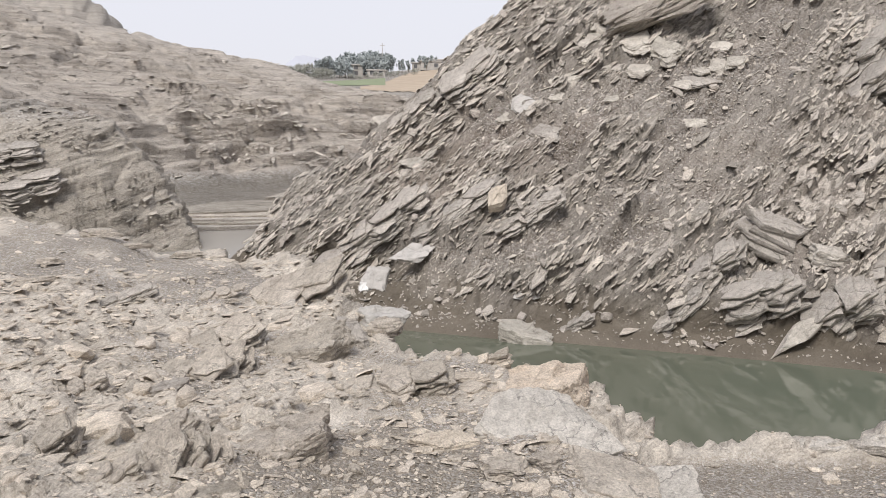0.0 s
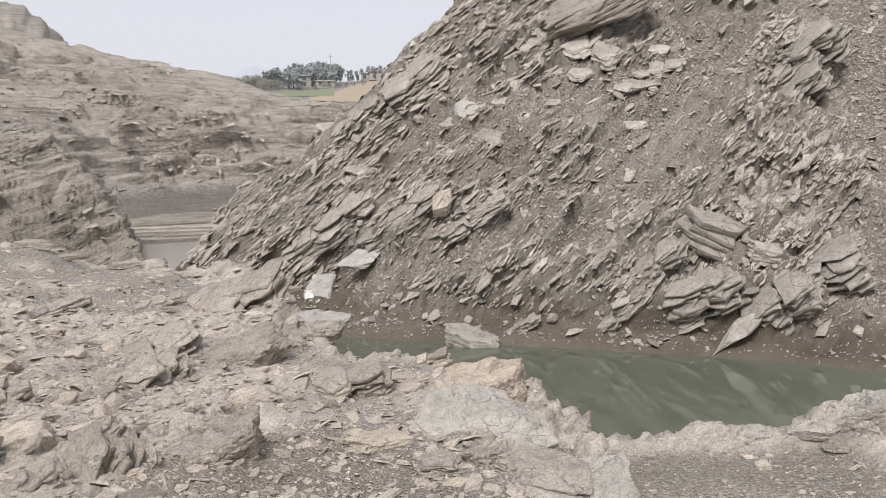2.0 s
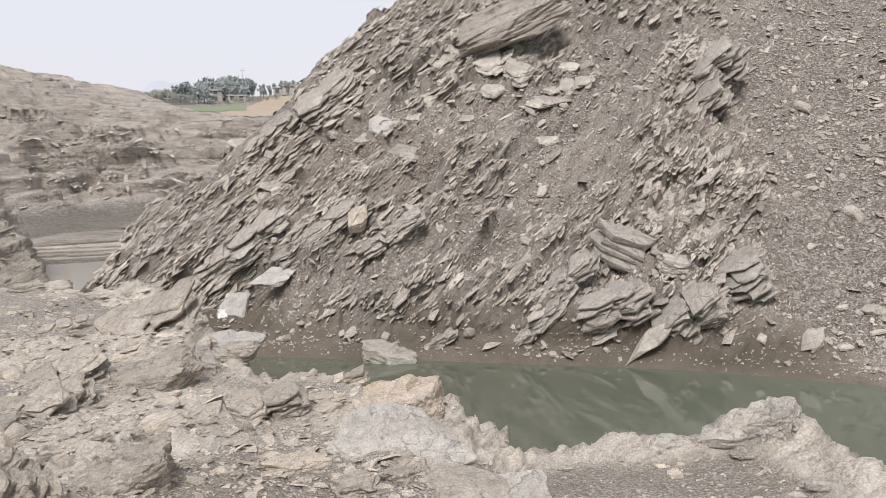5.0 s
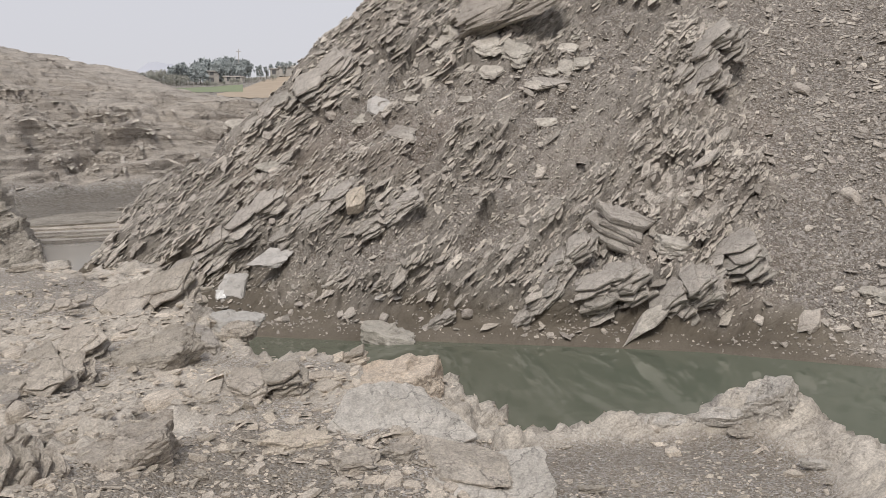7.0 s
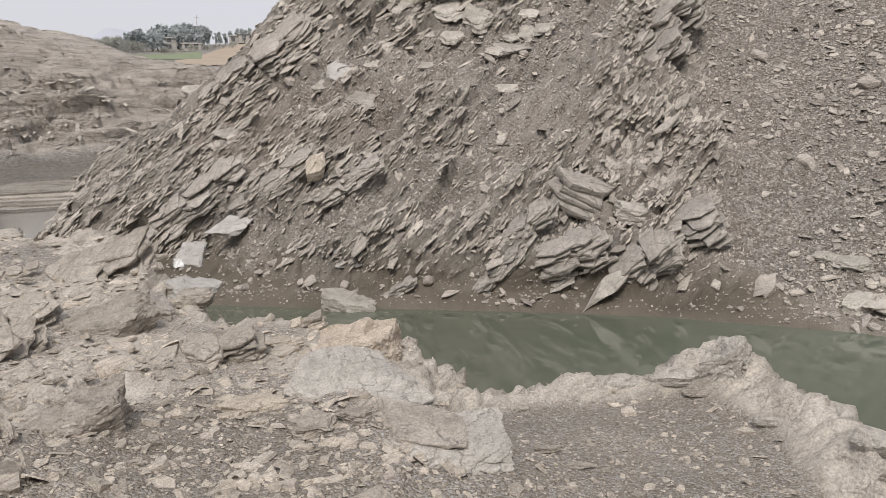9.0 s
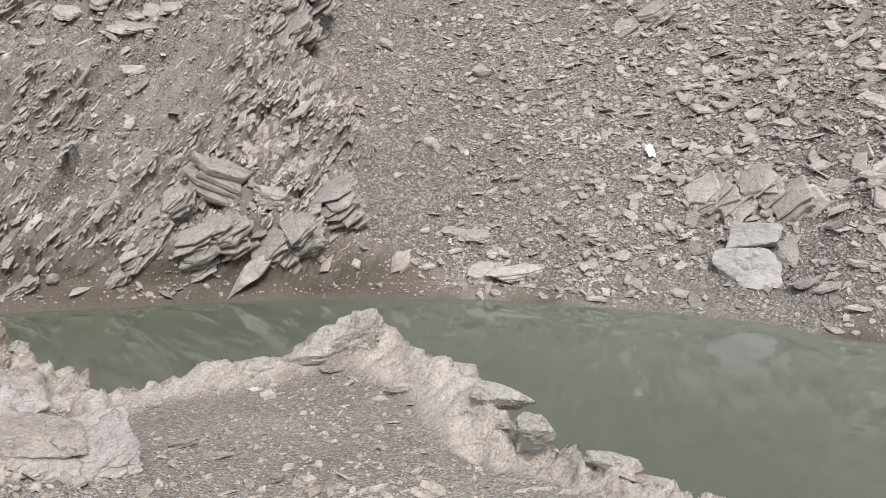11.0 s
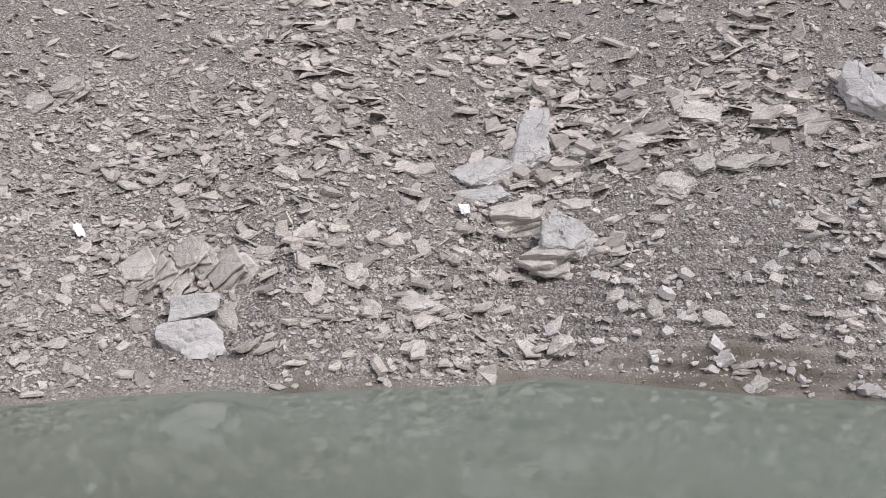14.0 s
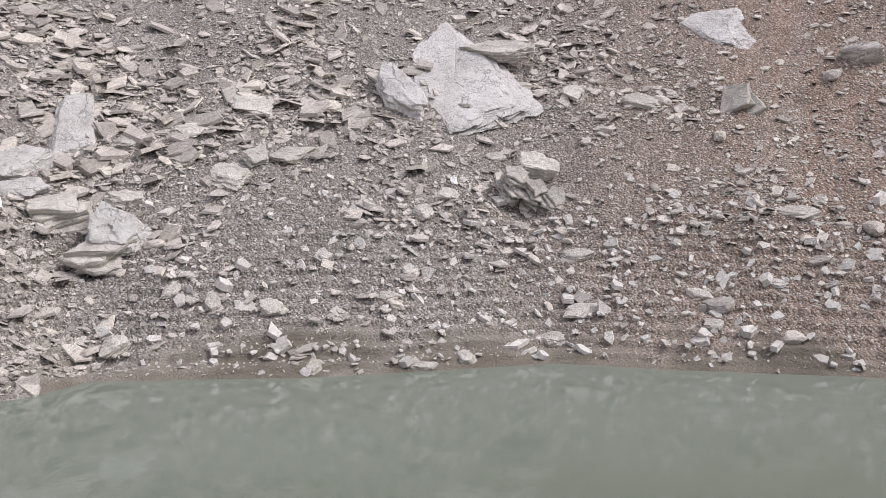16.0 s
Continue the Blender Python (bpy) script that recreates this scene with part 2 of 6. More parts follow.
    col = mix(n, l, 1.0, col, tone, "MULTIPLY")
    h = add(n, "ShaderNodeMath")
    h.operation = "ADD"
    h0 = n.new("ShaderNodeMath")
    h0.operation = "MULTIPLY_ADD"
    l.new(midn.outputs[0], h0.inputs[0])
    h0.inputs[1].default_value = knobs
    l.new(streak.outputs[0], h0.inputs[2])
    l.new(h0.outputs[0], h.inputs[0])
    l.new(fine.outputs[0], h.inputs[1])
    h2 = n.new("ShaderNodeMath")
    h2.operation = "MULTIPLY_ADD"
    l.new(crack, h2.inputs[0])
    h2.inputs[1].default_value = 0.8 * cracks
    l.new(h.outputs[0], h2.inputs[2])
    height = h2.outputs[0]
    if mask:
        at = n.new("ShaderNodeAttribute")
        at.attribute_name = mask
        vor = add(n, "ShaderNodeTexVoronoi", Scale=22 * grain / grit_size, Randomness=1.0)
        l.new(source, vor.inputs["Vector"])
        v2 = add(n, "ShaderNodeTexVoronoi", Scale=55 * grain / grit_size, Randomness=1.0)
        l.new(source, v2.inputs["Vector"])
        sp = n.new("ShaderNodeSeparateColor")
        l.new(vor.outputs["Color"], sp.inputs[0])
        chip = [0.35 * c + 0.65 * sum(soil) / 3 for c in soil]
        grit = ramp(n, l, sp.outputs[0], [(0.0, [c * 0.42 for c in soil]), (0.5, [c * 0.9 for c in soil]), (0.7, [c * 1.3 for c in chip]), (1.0, [min(0.64, c * 2.3) for c in chip])])
        sp2 = n.new("ShaderNodeSeparateColor")
        l.new(v2.outputs["Color"], sp2.inputs[0])
        grit = mix(n, l, 0.5, grit, ramp(n, l, sp2.outputs[1], [(0, [c * 0.38 for c in soil]), (0.6, soil), (1, [min(0.64, c * 2.3) for c in chip])]))
        patch = ramp(n, l, big.outputs[0], [(0.35, (0.8, 0.78, 0.76)), (0.65, (1.1, 1.08, 1.05))])
        grit = mix(n, l, 0.6, grit, patch, "MULTIPLY")
        col = mix(n, l, at.outputs["Fac"], col, grit)
        ar = n.new("ShaderNodeAttribute")
        ar.attribute_name = "rust"
        grain_col = mix(n, l, 1.0, col, (1.03, 0.845, 0.75), "MULTIPLY")
        col = mix(n, l, ar.outputs["Fac"], col, grain_col)
        am = n.new("ShaderNodeAttribute")
        am.attribute_name = "mud"
        silt = ramp(n, l, big.outputs[0], [(0.35, (0.15, 0.129, 0.102)), (0.65, (0.22, 0.192, 0.155))])
        silt = mix(n, l, 0.35, silt, fv, "MULTIPLY")
        col = mix(n, l, am.outputs["Fac"], col, silt)
        inv = add(n, "ShaderNodeMath")
        inv.operation = "MULTIPLY_ADD"
        inv.inputs[1].default_value, inv.inputs[2].default_value = -1.6, 1.2
        l.new(vor.outputs["Distance"], inv.inputs[0])
        hm = n.new("ShaderNodeMix")
        l.new(at.outputs["Fac"], hm.inputs[0])
        l.new(height, hm.inputs[2])
        l.new(inv.outputs[0], hm.inputs[3])
        height = hm.outputs[0]
    b = add(n, "ShaderNodeBump", Strength=0.9, Distance=0.03 * relief / grain)
    l.new(height, b.inputs["Height"])
    l.new(b.outputs[0], p.inputs["Normal"])
    l.new(col, p.inputs["Base Color"])
    p.inputs["Roughness"].default_value = rough
    p.inputs["Specular IOR Level"].default_value = 0.25
    return m


BEDS = (0, 42, 0)
HILL = stone("slate_hill", (0.305, 0.283, 0.259), (0.403, 0.376, 0.344), (0.500, 0.470, 0.427), BEDS, 1.0, "soil", (0.236, 0.208, 0.180))
BENCH = stone("pale_slate_bank", (0.458, 0.422, 0.369), (0.586, 0.545, 0.487), (0.682, 0.641, 0.581), (0, 25, 20), 1.6, "soil", (0.35, 0.307, 0.252), cracks=0.8, grit_size=0.5, relief=0.6)
SIDE = stone("far_slate", (0.406, 0.375, 0.335), (0.512, 0.471, 0.425), (0.603, 0.561, 0.506), (0, 2, 0), 0.45, "soil", (0.40, 0.365, 0.318), bands=(0.5, 8.0), streaks=0.9, relief=2.4, knobs=0.5)
FLAKE = stone("slate_flake", (0.413, 0.381, 0.349), (0.525, 0.485, 0.446), (0.625, 0.586, 0.536), (20, 10, 0), 2.0, cracks=0, island=True)
PLATE = stone("slate_plate", (0.428, 0.396, 0.361), (0.564, 0.525, 0.477), (0.700, 0.654, 0.597), BEDS, 1.2, cracks=0, island=True, vary=0.22)
PALE = stone("pale_slate_flake", (0.502, 0.458, 0.397), (0.637, 0.577, 0.507), (0.725, 0.665, 0.596), (10, 20, 0), 3.0, cracks=0, island=True, vary=0.2)
SLAB = stone("slate_slab", (0.378, 0.353, 0.326), (0.481, 0.451, 0.418), (0.583, 0.551, 0.512), (2, 1, 0), 1.3, vary=0.14, streaks=0.55, specks=0.6)
PSLAB = stone("pale_slab", (0.475, 0.448, 0.408), (0.594, 0.562, 0.513), (0.680, 0.648, 0.599), (2, 1, 0), 1.2, vary=0.14, cracks=0.8, streaks=0.5, specks=0.35)

LOOSE = stone("loose_slate", (0.413, 0.381, 0.349), (0.525, 0.485, 0.446), (0.625, 0.586, 0.536), (20, 10, 0), 2.0, cracks=0, world_space=True)
CHIPS = stone("loose_pale_slate", (0.484, 0.440, 0.382), (0.611, 0.555, 0.487), (0.698, 0.640, 0.572), (10, 20, 0), 3.0, vary=0.2, cracks=0, world_space=True)

BEDROCK = stone("spur_slate", (0.403, 0.375, 0.336), (0.504, 0.470, 0.426), (0.594, 0.558, 0.506), (0, 22, 0), 0.8, "soil", (0.37, 0.337, 0.295), bands=(0.9, 14.0), streaks=0.8, relief=2.2, knobs=0.6)
LEDGE = stone("loose_plate", (0.408, 0.379, 0.346), (0.540, 0.503, 0.459), (0.685, 0.642, 0.586), BEDS, 1.2, vary=0.22, cracks=0, world_space=True)

WHITE = stone("white_grey_slab", (0.475, 0.459, 0.442), (0.556, 0.540, 0.522), (0.627, 0.610, 0.591), (2, 1, 0), 0.8, vary=0.08, cracks=1.0, streaks=0.3, specks=0.12, bands=(1.2, 12.0), relief=0.7, knobs=1.0)
GRIT = stone("slate_chips", (0.441, 0.413, 0.378), (0.557, 0.523, 0.483), (0.651, 0.619, 0.578), (20, 10, 0), 2.0, cracks=0, island=True, vary=0.42)

PALESTONE = stone("pale_scree_stone", (0.52, 0.495, 0.465), (0.61, 0.585, 0.555), (0.68, 0.655, 0.625), (20, 10, 0), 2.0, cracks=0, island=True, vary=0.18, streaks=0.4, specks=0.4)
PALELOOSE = stone("loose_pale_scree_stone", (0.52, 0.495, 0.465), (0.61, 0.585, 0.555), (0.68, 0.655, 0.625), (20, 10, 0), 2.0, cracks=0, vary=0.18, streaks=0.4, specks=0.4, world_space=True)

WATER, n, l, p = nodes("murky_green_water")
p.inputs["Roughness"].default_value = 0.025
p.inputs["IOR"].default_value = 1.33
tex = n.new("ShaderNodeTexCoord")
w1 = add(n, "ShaderNodeTexNoise", Scale=5.0, Detail=4.0)
l.new(tex.outputs["Object"], w1.inputs["Vector"])
# Base colour darkens to low x: greener shallows, plus the hill's reflection painted in.
reach = n.new("ShaderNodeSeparateXYZ")
l.new(tex.outputs["Object"], reach.inputs[0])
cloudy = add(n, "ShaderNodeTexNoise", Scale=0.25, Detail=3.0)
l.new(tex.outputs["Object"], cloudy.inputs["Vector"])
water_tone = n.new("ShaderNodeMath")
water_tone.operation = "MULTIPLY_ADD"
l.new(cloudy.outputs[0], water_tone.inputs[0])
water_tone.inputs[1].default_value = 4.0
l.new(reach.outputs[0], water_tone.inputs[2])
span = n.new("ShaderNodeMapRange")
span.inputs["From Min"].default_value, span.inputs["From Max"].default_value = 0.5, 8.0
l.new(water_tone.outputs[0], span.inputs["Value"])
l.new(ramp(n, l, span.outputs[0], [(0, (0.116, 0.126, 0.095)), (0.5, (0.122, 0.138, 0.105)), (1, (0.158, 0.179, 0.145))]), p.inputs["Base Color"])
wb = add(n, "ShaderNodeBump", Strength=0.045, Distance=0.05)
l.new(w1.outputs[0], wb.inputs["Height"])
l.new(wb.outputs[0], p.inputs["Normal"])


# ---- meshes ----
def sheet(name, x, y, z, material, **masks):
    """A surface from rows and columns of points."""
    rows, cols = x.shape
    me = bpy.data.meshes.new(name)
    me.vertices.add(rows * cols)
    me.vertices.foreach_set("co", np.stack([x, y, z], -1).astype(np.float32).ravel())
    i = (np.arange(rows - 1)[:, None] * cols + np.arange(cols - 1)[None]).ravel()
    quads = np.stack([i, i + 1, i + cols + 1, i + cols], -1).astype(np.int32)
    me.loops.add(quads.size)
    me.loops.foreach_set("vertex_index", quads.ravel())
    me.polygons.add(len(quads))
    me.polygons.foreach_set("loop_start", np.arange(len(quads), dtype=np.int32) * 4)
    for key, v in masks.items():
        a = me.attributes.new(key, "FLOAT", "POINT")
        a.data.foreach_set("value", v.astype(np.float32).ravel())
    me.update(calc_edges=True)
    me.shade_smooth()
    me.materials.append(material)
    return new(name, me)


def polar(az, r):
    a, rr = np.meshgrid(np.radians(az), r, indexing="ij")
    return rr * np.sin(a), rr * np.cos(a)


def normals(x, y, height, e=0.15):
    zx, zy = (height(x + e, y) - height(x - e, y)) / (2 * e), (height(x, y + e) - height(x, y - e)) / (2 * e)
    k = 1 / np.sqrt(zx * zx + zy * zy + 1)
    return -zx * k, -zy * k, k


def rock_relief(x, y, z, beds, seed, size=1.0):
    """Plates and ledges of dipping slate: the relief across the beds, in units of size."""
    ca, sa = math.cos(beds), math.sin(beds)
    warp = 0.5 * (fbm(x / 2.5, y / 2.5, z / 2.5, seed + 5, 3) - 0.5)
    across = (ca * z - sa * x) * -1 + warp
    along = ca * x + sa * z + 0.7 * y
    h1, _ = facets(along / (2.1 * size), across / (0.50 * size), seed, 0.9)
    h2, r2 = facets(along / (0.75 * size) + 7, across / (0.17 * size), seed + 10, 0.9)
    h3, r3 = facets(along / (0.30 * size), across / (0.07 * size) + 3, seed + 20, 0.8)
    leaf = vnoise(along / (0.85 * size), across / (0.075 * size), y / (0.8 * size), seed + 30)
    return 0.42 * h1 + 0.28 * h2 + 0.13 * h3 - 0.10 * smooth(0.1, 0, r2) - 0.04 * smooth(0.1, 0, r3) + 0.34 * (smooth(0.3, 0.7, leaf) - 0.5)


def hill_height(x, y):
    return hill(x, y)[0]


# where the beds stand out of the hill: middle and reach
CRAGS = [(-1.4, 16.8, 1.0, 1.2), (-0.7, 17.0, 1.6, 1.0), (0.6, 16.2, 1.7, 0.9), (1.9, 15.7, 1.8, 0.7), (5.0, 13.3, 0.7, 0.9), (6.2, 12.7, 0.7, 0.8), (8.3, 16.4, 4.5, 1.2), (7.1, 12.9, 1.2, 1.0), (4.0, 13.6, 0.6, 0.8), (4.7, 19.4, 5.8, 1.4), (0.1, 18.5, 3.5, 1.0), (1.3, 18.7, 4.3, 1.1), (3.7, 16.0, 2.7, 0.7), (-0.7, 17.9, 2.3, 1.0), (8.0, 13.9, 2.3, 1.0), (7.2, 14.7, 2.7, 0.9), (-1.8, 16.8, 0.8, 0.8)]

# where the slope is hollowed out under overhanging beds
HOLLOWS = [(14.9, 3.35, 1.45, 0.5, 0.35), (5.0, 18.0, 5.45, 0.6, 0.2), (-0.5, 16.0, 0.9, 0.5, 0.35), (7.9, 15.7, 4.1, 0.4, 0.3), (5.15, 13.3, 1.25, 0.4, 0.35), (6.6, 12.3, 0.35, 0.45, 0.25), (11.9, 8.8, 1.1, 0.35, 0.2), (15.9, -4.2, 2.1, 0.4, 0.2)]

# the hill beyond the pool
az = np.concatenate([np.arange(-14, 44, 0.112), np.arange(44, 128, 0.22), np.arange(128, 200, 1.5)])
rr = np.concatenate([11.0 * np.exp(np.arange(0, 0.83, 0.0037)), 25.2 * np.exp(np.arange(0, 0.75, 0.012))])
x, y = polar(az, rr)
z, s = hill(x, y)
nx, ny, nz = normals(x, y, hill_height)
A = np.degrees(np.arctan2(x, y))
rocky = smooth(33, 27, A + 5 * (fbm(x * 0.5, y * 0.5, z * 0.5, 31, 3) - 0.5) + 0.35 * s) * smooth(0.3, 1.0, s)
clump = 0.8 * smooth(0.44, 0.56, fbm(x * 0.55, y * 0.55, z * 0.55, 33, 4))
edge = 1.2 * (fbm(x * 0.9, y * 0.9, z * 0.9, 34, 4) - 0.5)
for cx, cy, cz, cr in CRAGS:
    clump = np.maximum(clump, smooth(1.15, 0.55, np.sqrt((x - cx) ** 2 + (y - cy) ** 2 + (z - cz) ** 2) / cr + edge))
rel = rock_relief(x, y, z, radians(42), 100)
amt = rocky * (0.18 + 0.26 * clump) + 0.05 * smooth(0, 1, s)
lump = fbm(x * 1.5, y * 1.5, z * 1.5, 35, 5) - 0.5
broad = fbm(x * 0.55, y * 0.55, z * 0.55, 36, 3) - 0.5
tread = smooth(0, 0.75, (z / 0.17 + 1.3 * fbm(x * 0.4, y * 0.4, 0 * x, 38, 3)) % 1) - 0.5 - 0.6 * smooth(0.30, 0.05, np.abs((z / 0.17 + 1.3 * fbm(x * 0.4, y * 0.4, 0 * x, 38, 3)) % 1 - 0.02))
disp = rel * amt + lump * (0.12 + 0.22 * rocky) * smooth(0, 0.9, s) + rocky * (0.12 + 0.5 * broad + 0.22 * clump) + -0.036 * tread * np.maximum(smooth(60, 75, A), 0.6 * smooth(14, 6, A)) * smooth(2.6, 1.8, z) * smooth(0, 0.3, s)
for cx, cy, cz, cr, deep in HOLLOWS:
    disp = disp - deep * np.exp(-((x - cx) ** 2 + (y - cy) ** 2 + (z - cz) ** 2) / cr ** 2)
soil = np.clip(1 - rocky * (0.2 + 0.9 * clump) - 0.6 * smooth(0.05, 0.3, rel) * rocky, 0, 1)
wet = smooth(0.75, 0.15, z + 1.0 * (fbm(x * 1.2, y * 1.2, 0 * x, 37, 4) - 0.5) - 0.4 * smooth(6, -4, A) + 0.15 * smooth(20, 35, A) + 0.25 * smooth(38, 48, A) * smooth(84, 76, A))
streak = fbm(A * 0.9, z * 0.12, 0 * z, 39, 3)
rust = 0.6 * smooth(115, 123, A) * smooth(1.2, 3.2, z) * smooth(0.40, 0.62, streak) + 0.7 * smooth(98, 118, A) + 0.22 * smooth(0.5, 0.7, fbm(x * 0.4, y * 0.4, z * 0.4, 47, 4)) * smooth(34, 28, A)
hill_ob = sheet("ground_hill", x + nx * disp, y + ny * disp, z + nz * disp, HILL, soil=soil * (1 - wet), mud=wet, rust=rust)
tagged(hill_ob, "bare grey-brown slate hillside with dipping beds above the pool", "hillside", kind="structure")
H = dict(x=x + nx * disp, y=y + ny * disp, z=z + nz * disp, nx=nx, ny=ny, nz=nz, az=A, s=s, rocky=rocky, clump=clump, wet=wet, r=np.hypot(x, y))

# the near bank
az = np.concatenate([np.arange(-180, -42, 2.0), np.arange(-42, 78, 0.24), np.arange(78, 181, 2.0)])
rr = np.concatenate([[0.02, 0.4], 1.0 * np.exp(np.arange(0, 2.8, 0.0088))])
x, y = polar(az, rr)
z, s = bank(x, y)
nx, ny, nz = normals(x, y, lambda a, b: bank(a, b)[0], 0.25)
ledge = smooth(0.6, 1.4, x - 0.25 * (y - 4)) * smooth(6.0, 5.4, y)
clump = smooth(0.43, 0.57, fbm(x * 0.6, y * 0.6, 0 * x, 53, 4)) * (1 - 0.95 * ledge * smooth(0.15, 0.5, s))
rel = rock_relief(x, y, z, radians(25), 200, 0.8)
lump = fbm(x * 1.1, y * 1.1, z * 1.1, 55, 5) - 0.5
crag = 1 - 2 * np.abs(fbm(x * 2.6, y * 2.6, z * 2.6, 57, 4) - 0.5)
rim = smooth(0.5, 0.3, s)
earth = np.clip(1.6 * np.exp(-(((x + 0.35) / 0.75) ** 2 + ((y - 4.4) / 0.8) ** 2) ** 2) + 1.6 * np.exp(-(((x + 0.5) / 1.1) ** 2 + ((y - 3.5) / 0.75) ** 2) ** 2), 0, 1)
clump = clump * (1 - 0.9 * earth)
f1, g1 = facets(x / 0.42 + lump, y / 0.34 + lump, 205, 0.9)
f2, g2 = facets(x / 0.15 + lump, y / 0.12, 206, 0.9)
broken = 0.055 * f1 + 0.028 * f2 - 0.03 * smooth(0.08, 0, g1) - 0.015 * smooth(0.1, 0, g2)
disp = broken * (0.12 + clump + 0.5 * rim) * (1 - 0.8 * ledge * smooth(0.15, 0.5, s)) + rel * (0.03 + 0.08 * clump + 0.10 * rim) + lump * (0.26 - 0.16 * ledge) + (crag - 0.75) * (0.13 * clump + 0.30 * rim)
soil = np.clip(1 - clump * 1.3 - smooth(0.48, 0.3, s), 0, 1)
bank_ob = sheet("ground_bank", x + nx * disp, y + ny * disp, z + nz * disp, BENCH, soil=soil, mud=(ledge * 0.25 + 0.45 * earth) * soil)
tagged(bank_ob, "pale broken slate bank with gravel and loose stones", "rocky bank", kind="structure")
B = dict(x=x + nx * disp, y=y + ny * disp, z=z + nz * disp, nx=nx, ny=ny, nz=nz, az=np.degrees(np.arctan2(x, y)), s=s, soil=soil, clump=clump, ledge=ledge, r=np.hypot(x, y))


# stream bed, hillside and far country
def spur(x, y):
    sp = signed(x, y, SPUR) + 0.6 * (fbm(x * 0.6, y * 0.6, 0 * x, 61, 3) - 0.5)
    top = 3.6 + 0.05 * np.maximum(0, -x - 7) + 0.6 * (fbm(x * 0.4, y * 0.4, 0 * x, 63, 3) - 0.5)
    q = 2.1 * np.maximum(0, sp)
    return 0.2 + top * np.tanh(q / top)


def land(x, y):
    return np.maximum(valley(x, y), spur(x, y))


az = np.concatenate([np.arange(-180, -33, 3.0), np.arange(-33, 8, 0.13), np.arange(8, 181, 3.0)])
rr = np.concatenate([15 * np.exp(np.arange(0, 0.9, 0.02)), 36.9 * np.exp(np.arange(0, 0.72, 0.0034)), 75.8 * np.exp(np.arange(0, 2.4, 0.026))])
x, y = polar(az, rr)
z = valley(x, y)
nx, ny, nz = normals(x, y, valley, 0.5)
R = np.hypot(x, y)
slope_part = smooth(0.5, 1.5, z) * smooth(170, 100, R)
band = smooth(0.45, 0.55, fbm(x * 0.12, y * 0.12, 0 * x, 67, 4))
rel = rock_relief(x, y, z, radians(6), 300, 2.0)
lump = fbm(x * 0.3, y * 0.3, z * 0.3, 65, 5) - 0.5
fine = fbm(x * 1.4, y * 1.4, z * 1.4, 66, 4) - 0.5
step = np.abs(((z + 1.6 * fbm(x * 0.15, y * 0.15, 0 * x, 68, 4)) / 0.62) % 1 - 0.5)
level = z + 0.06 * x + 1.5 * (fbm(x * 0.13, y * 0.13, 0 * x, 91, 3) - 0.5)
run = x + 0.3 * y + 2 * (fbm(x * 0.3, y * 0.3, 0 * x, 92, 2) - 0.5)
b1, e1 = facets(run / 5.0, level / 0.50, 93, 0.7)
b2, e2 = facets(run / 2.2, level / 0.24, 94, 0.7)
t1 = vnoise(run / 7.0, level / 0.34, y / 9.0, 98)
t2 = vnoise(run / 3.0, level / 0.15, y / 5.0, 99)
gully = 1 - 2 * np.abs(fbm(x * 0.16, y * 0.16, 0 * x, 90, 4) - 0.5)
beds = (0.30 * b1 + 0.16 * b2 - 0.10 * smooth(0.14, 0, e1) - 0.05 * smooth(0.12, 0, e2) + 0.55 * (smooth(0.3, 0.7, t1) - 0.5) + 0.30 * (smooth(0.3, 0.7, t2) - 0.5)) * smooth(110, 70, R)
disp = (rel * 0.10 + lump * 0.9 + 0.12 * fine + beds * (0.45 + 0.35 * band) - 0.5 * smooth(0.86, 1.0, gully) + (step - 0.25) * 0.55 * smooth(80, 60, R)) * slope_part + 0.05 * lump
knoll = smooth(-15, -17, np.degrees(np.arctan2(x, y))) * smooth(118, 126, R) * smooth(220, 200, R)
disp = disp + knoll * (4.0 * lump + 2.5 * (fbm(x * 0.5, y * 0.5, z * 0.5, 64, 4) - 0.5))
soil = np.clip(1 - slope_part * (0.75 + 0.4 * band) - 0.2 * smooth(100, 60, R) * slope_part, 0, 1)
flat = smooth(0.9, 0.4, z)
x, y, z = x + nx * disp, y + ny * disp, z + nz * disp
A = np.degrees(np.arctan2(x, y))
z = np.where((A > -2) & (R < 40), -3.0, np.where((R < 19) & (A > -30), np.minimum(z, 0.15), z))
valley_ob = sheet("ground_valley", x, y, z, SIDE, soil=soil, mud=0.5 * flat)
tagged(valley_ob, "bare eroded hillside and muddy stream bed", "hillside", kind="structure")
L = dict(x=x, y=y, z=z, nx=nx, ny=ny, nz=nz, az=A, s=R, r=R, slope=slope_part, band=band)

az = np.arange(-36, -10, 0.10)
rr = 17.0 * np.exp(np.arange(0, 0.72, 0.0025))
x, y = polar(az, rr)
z = spur(x, y)
nx, ny, nz = normals(x, y, spur, 0.25)
rel = rock_relief(x, y, z, radians(22), 330, 1.1)
lump = fbm(x * 0.8, y * 0.8, z * 0.8, 69, 5) - 0.5
on = smooth(0.25, 0.7, z)
level = 0.93 * z - 0.36 * x + 0.4 * (fbm(x * 0.5, y * 0.5, z * 0.5, 95, 3) - 0.5)
b1, e1 = facets((x + 0.36 * z + 0.6 * y) / 3.2, level / 0.62, 96, 0.6)
b2, e2 = facets((x + 0.36 * z + 0.6 * y) / 1.5, level / 0.22, 97, 0.6)
t1 = vnoise((x + 0.36 * z + 0.6 * y) / 1.8, level / 0.11, y / 2.0, 89)
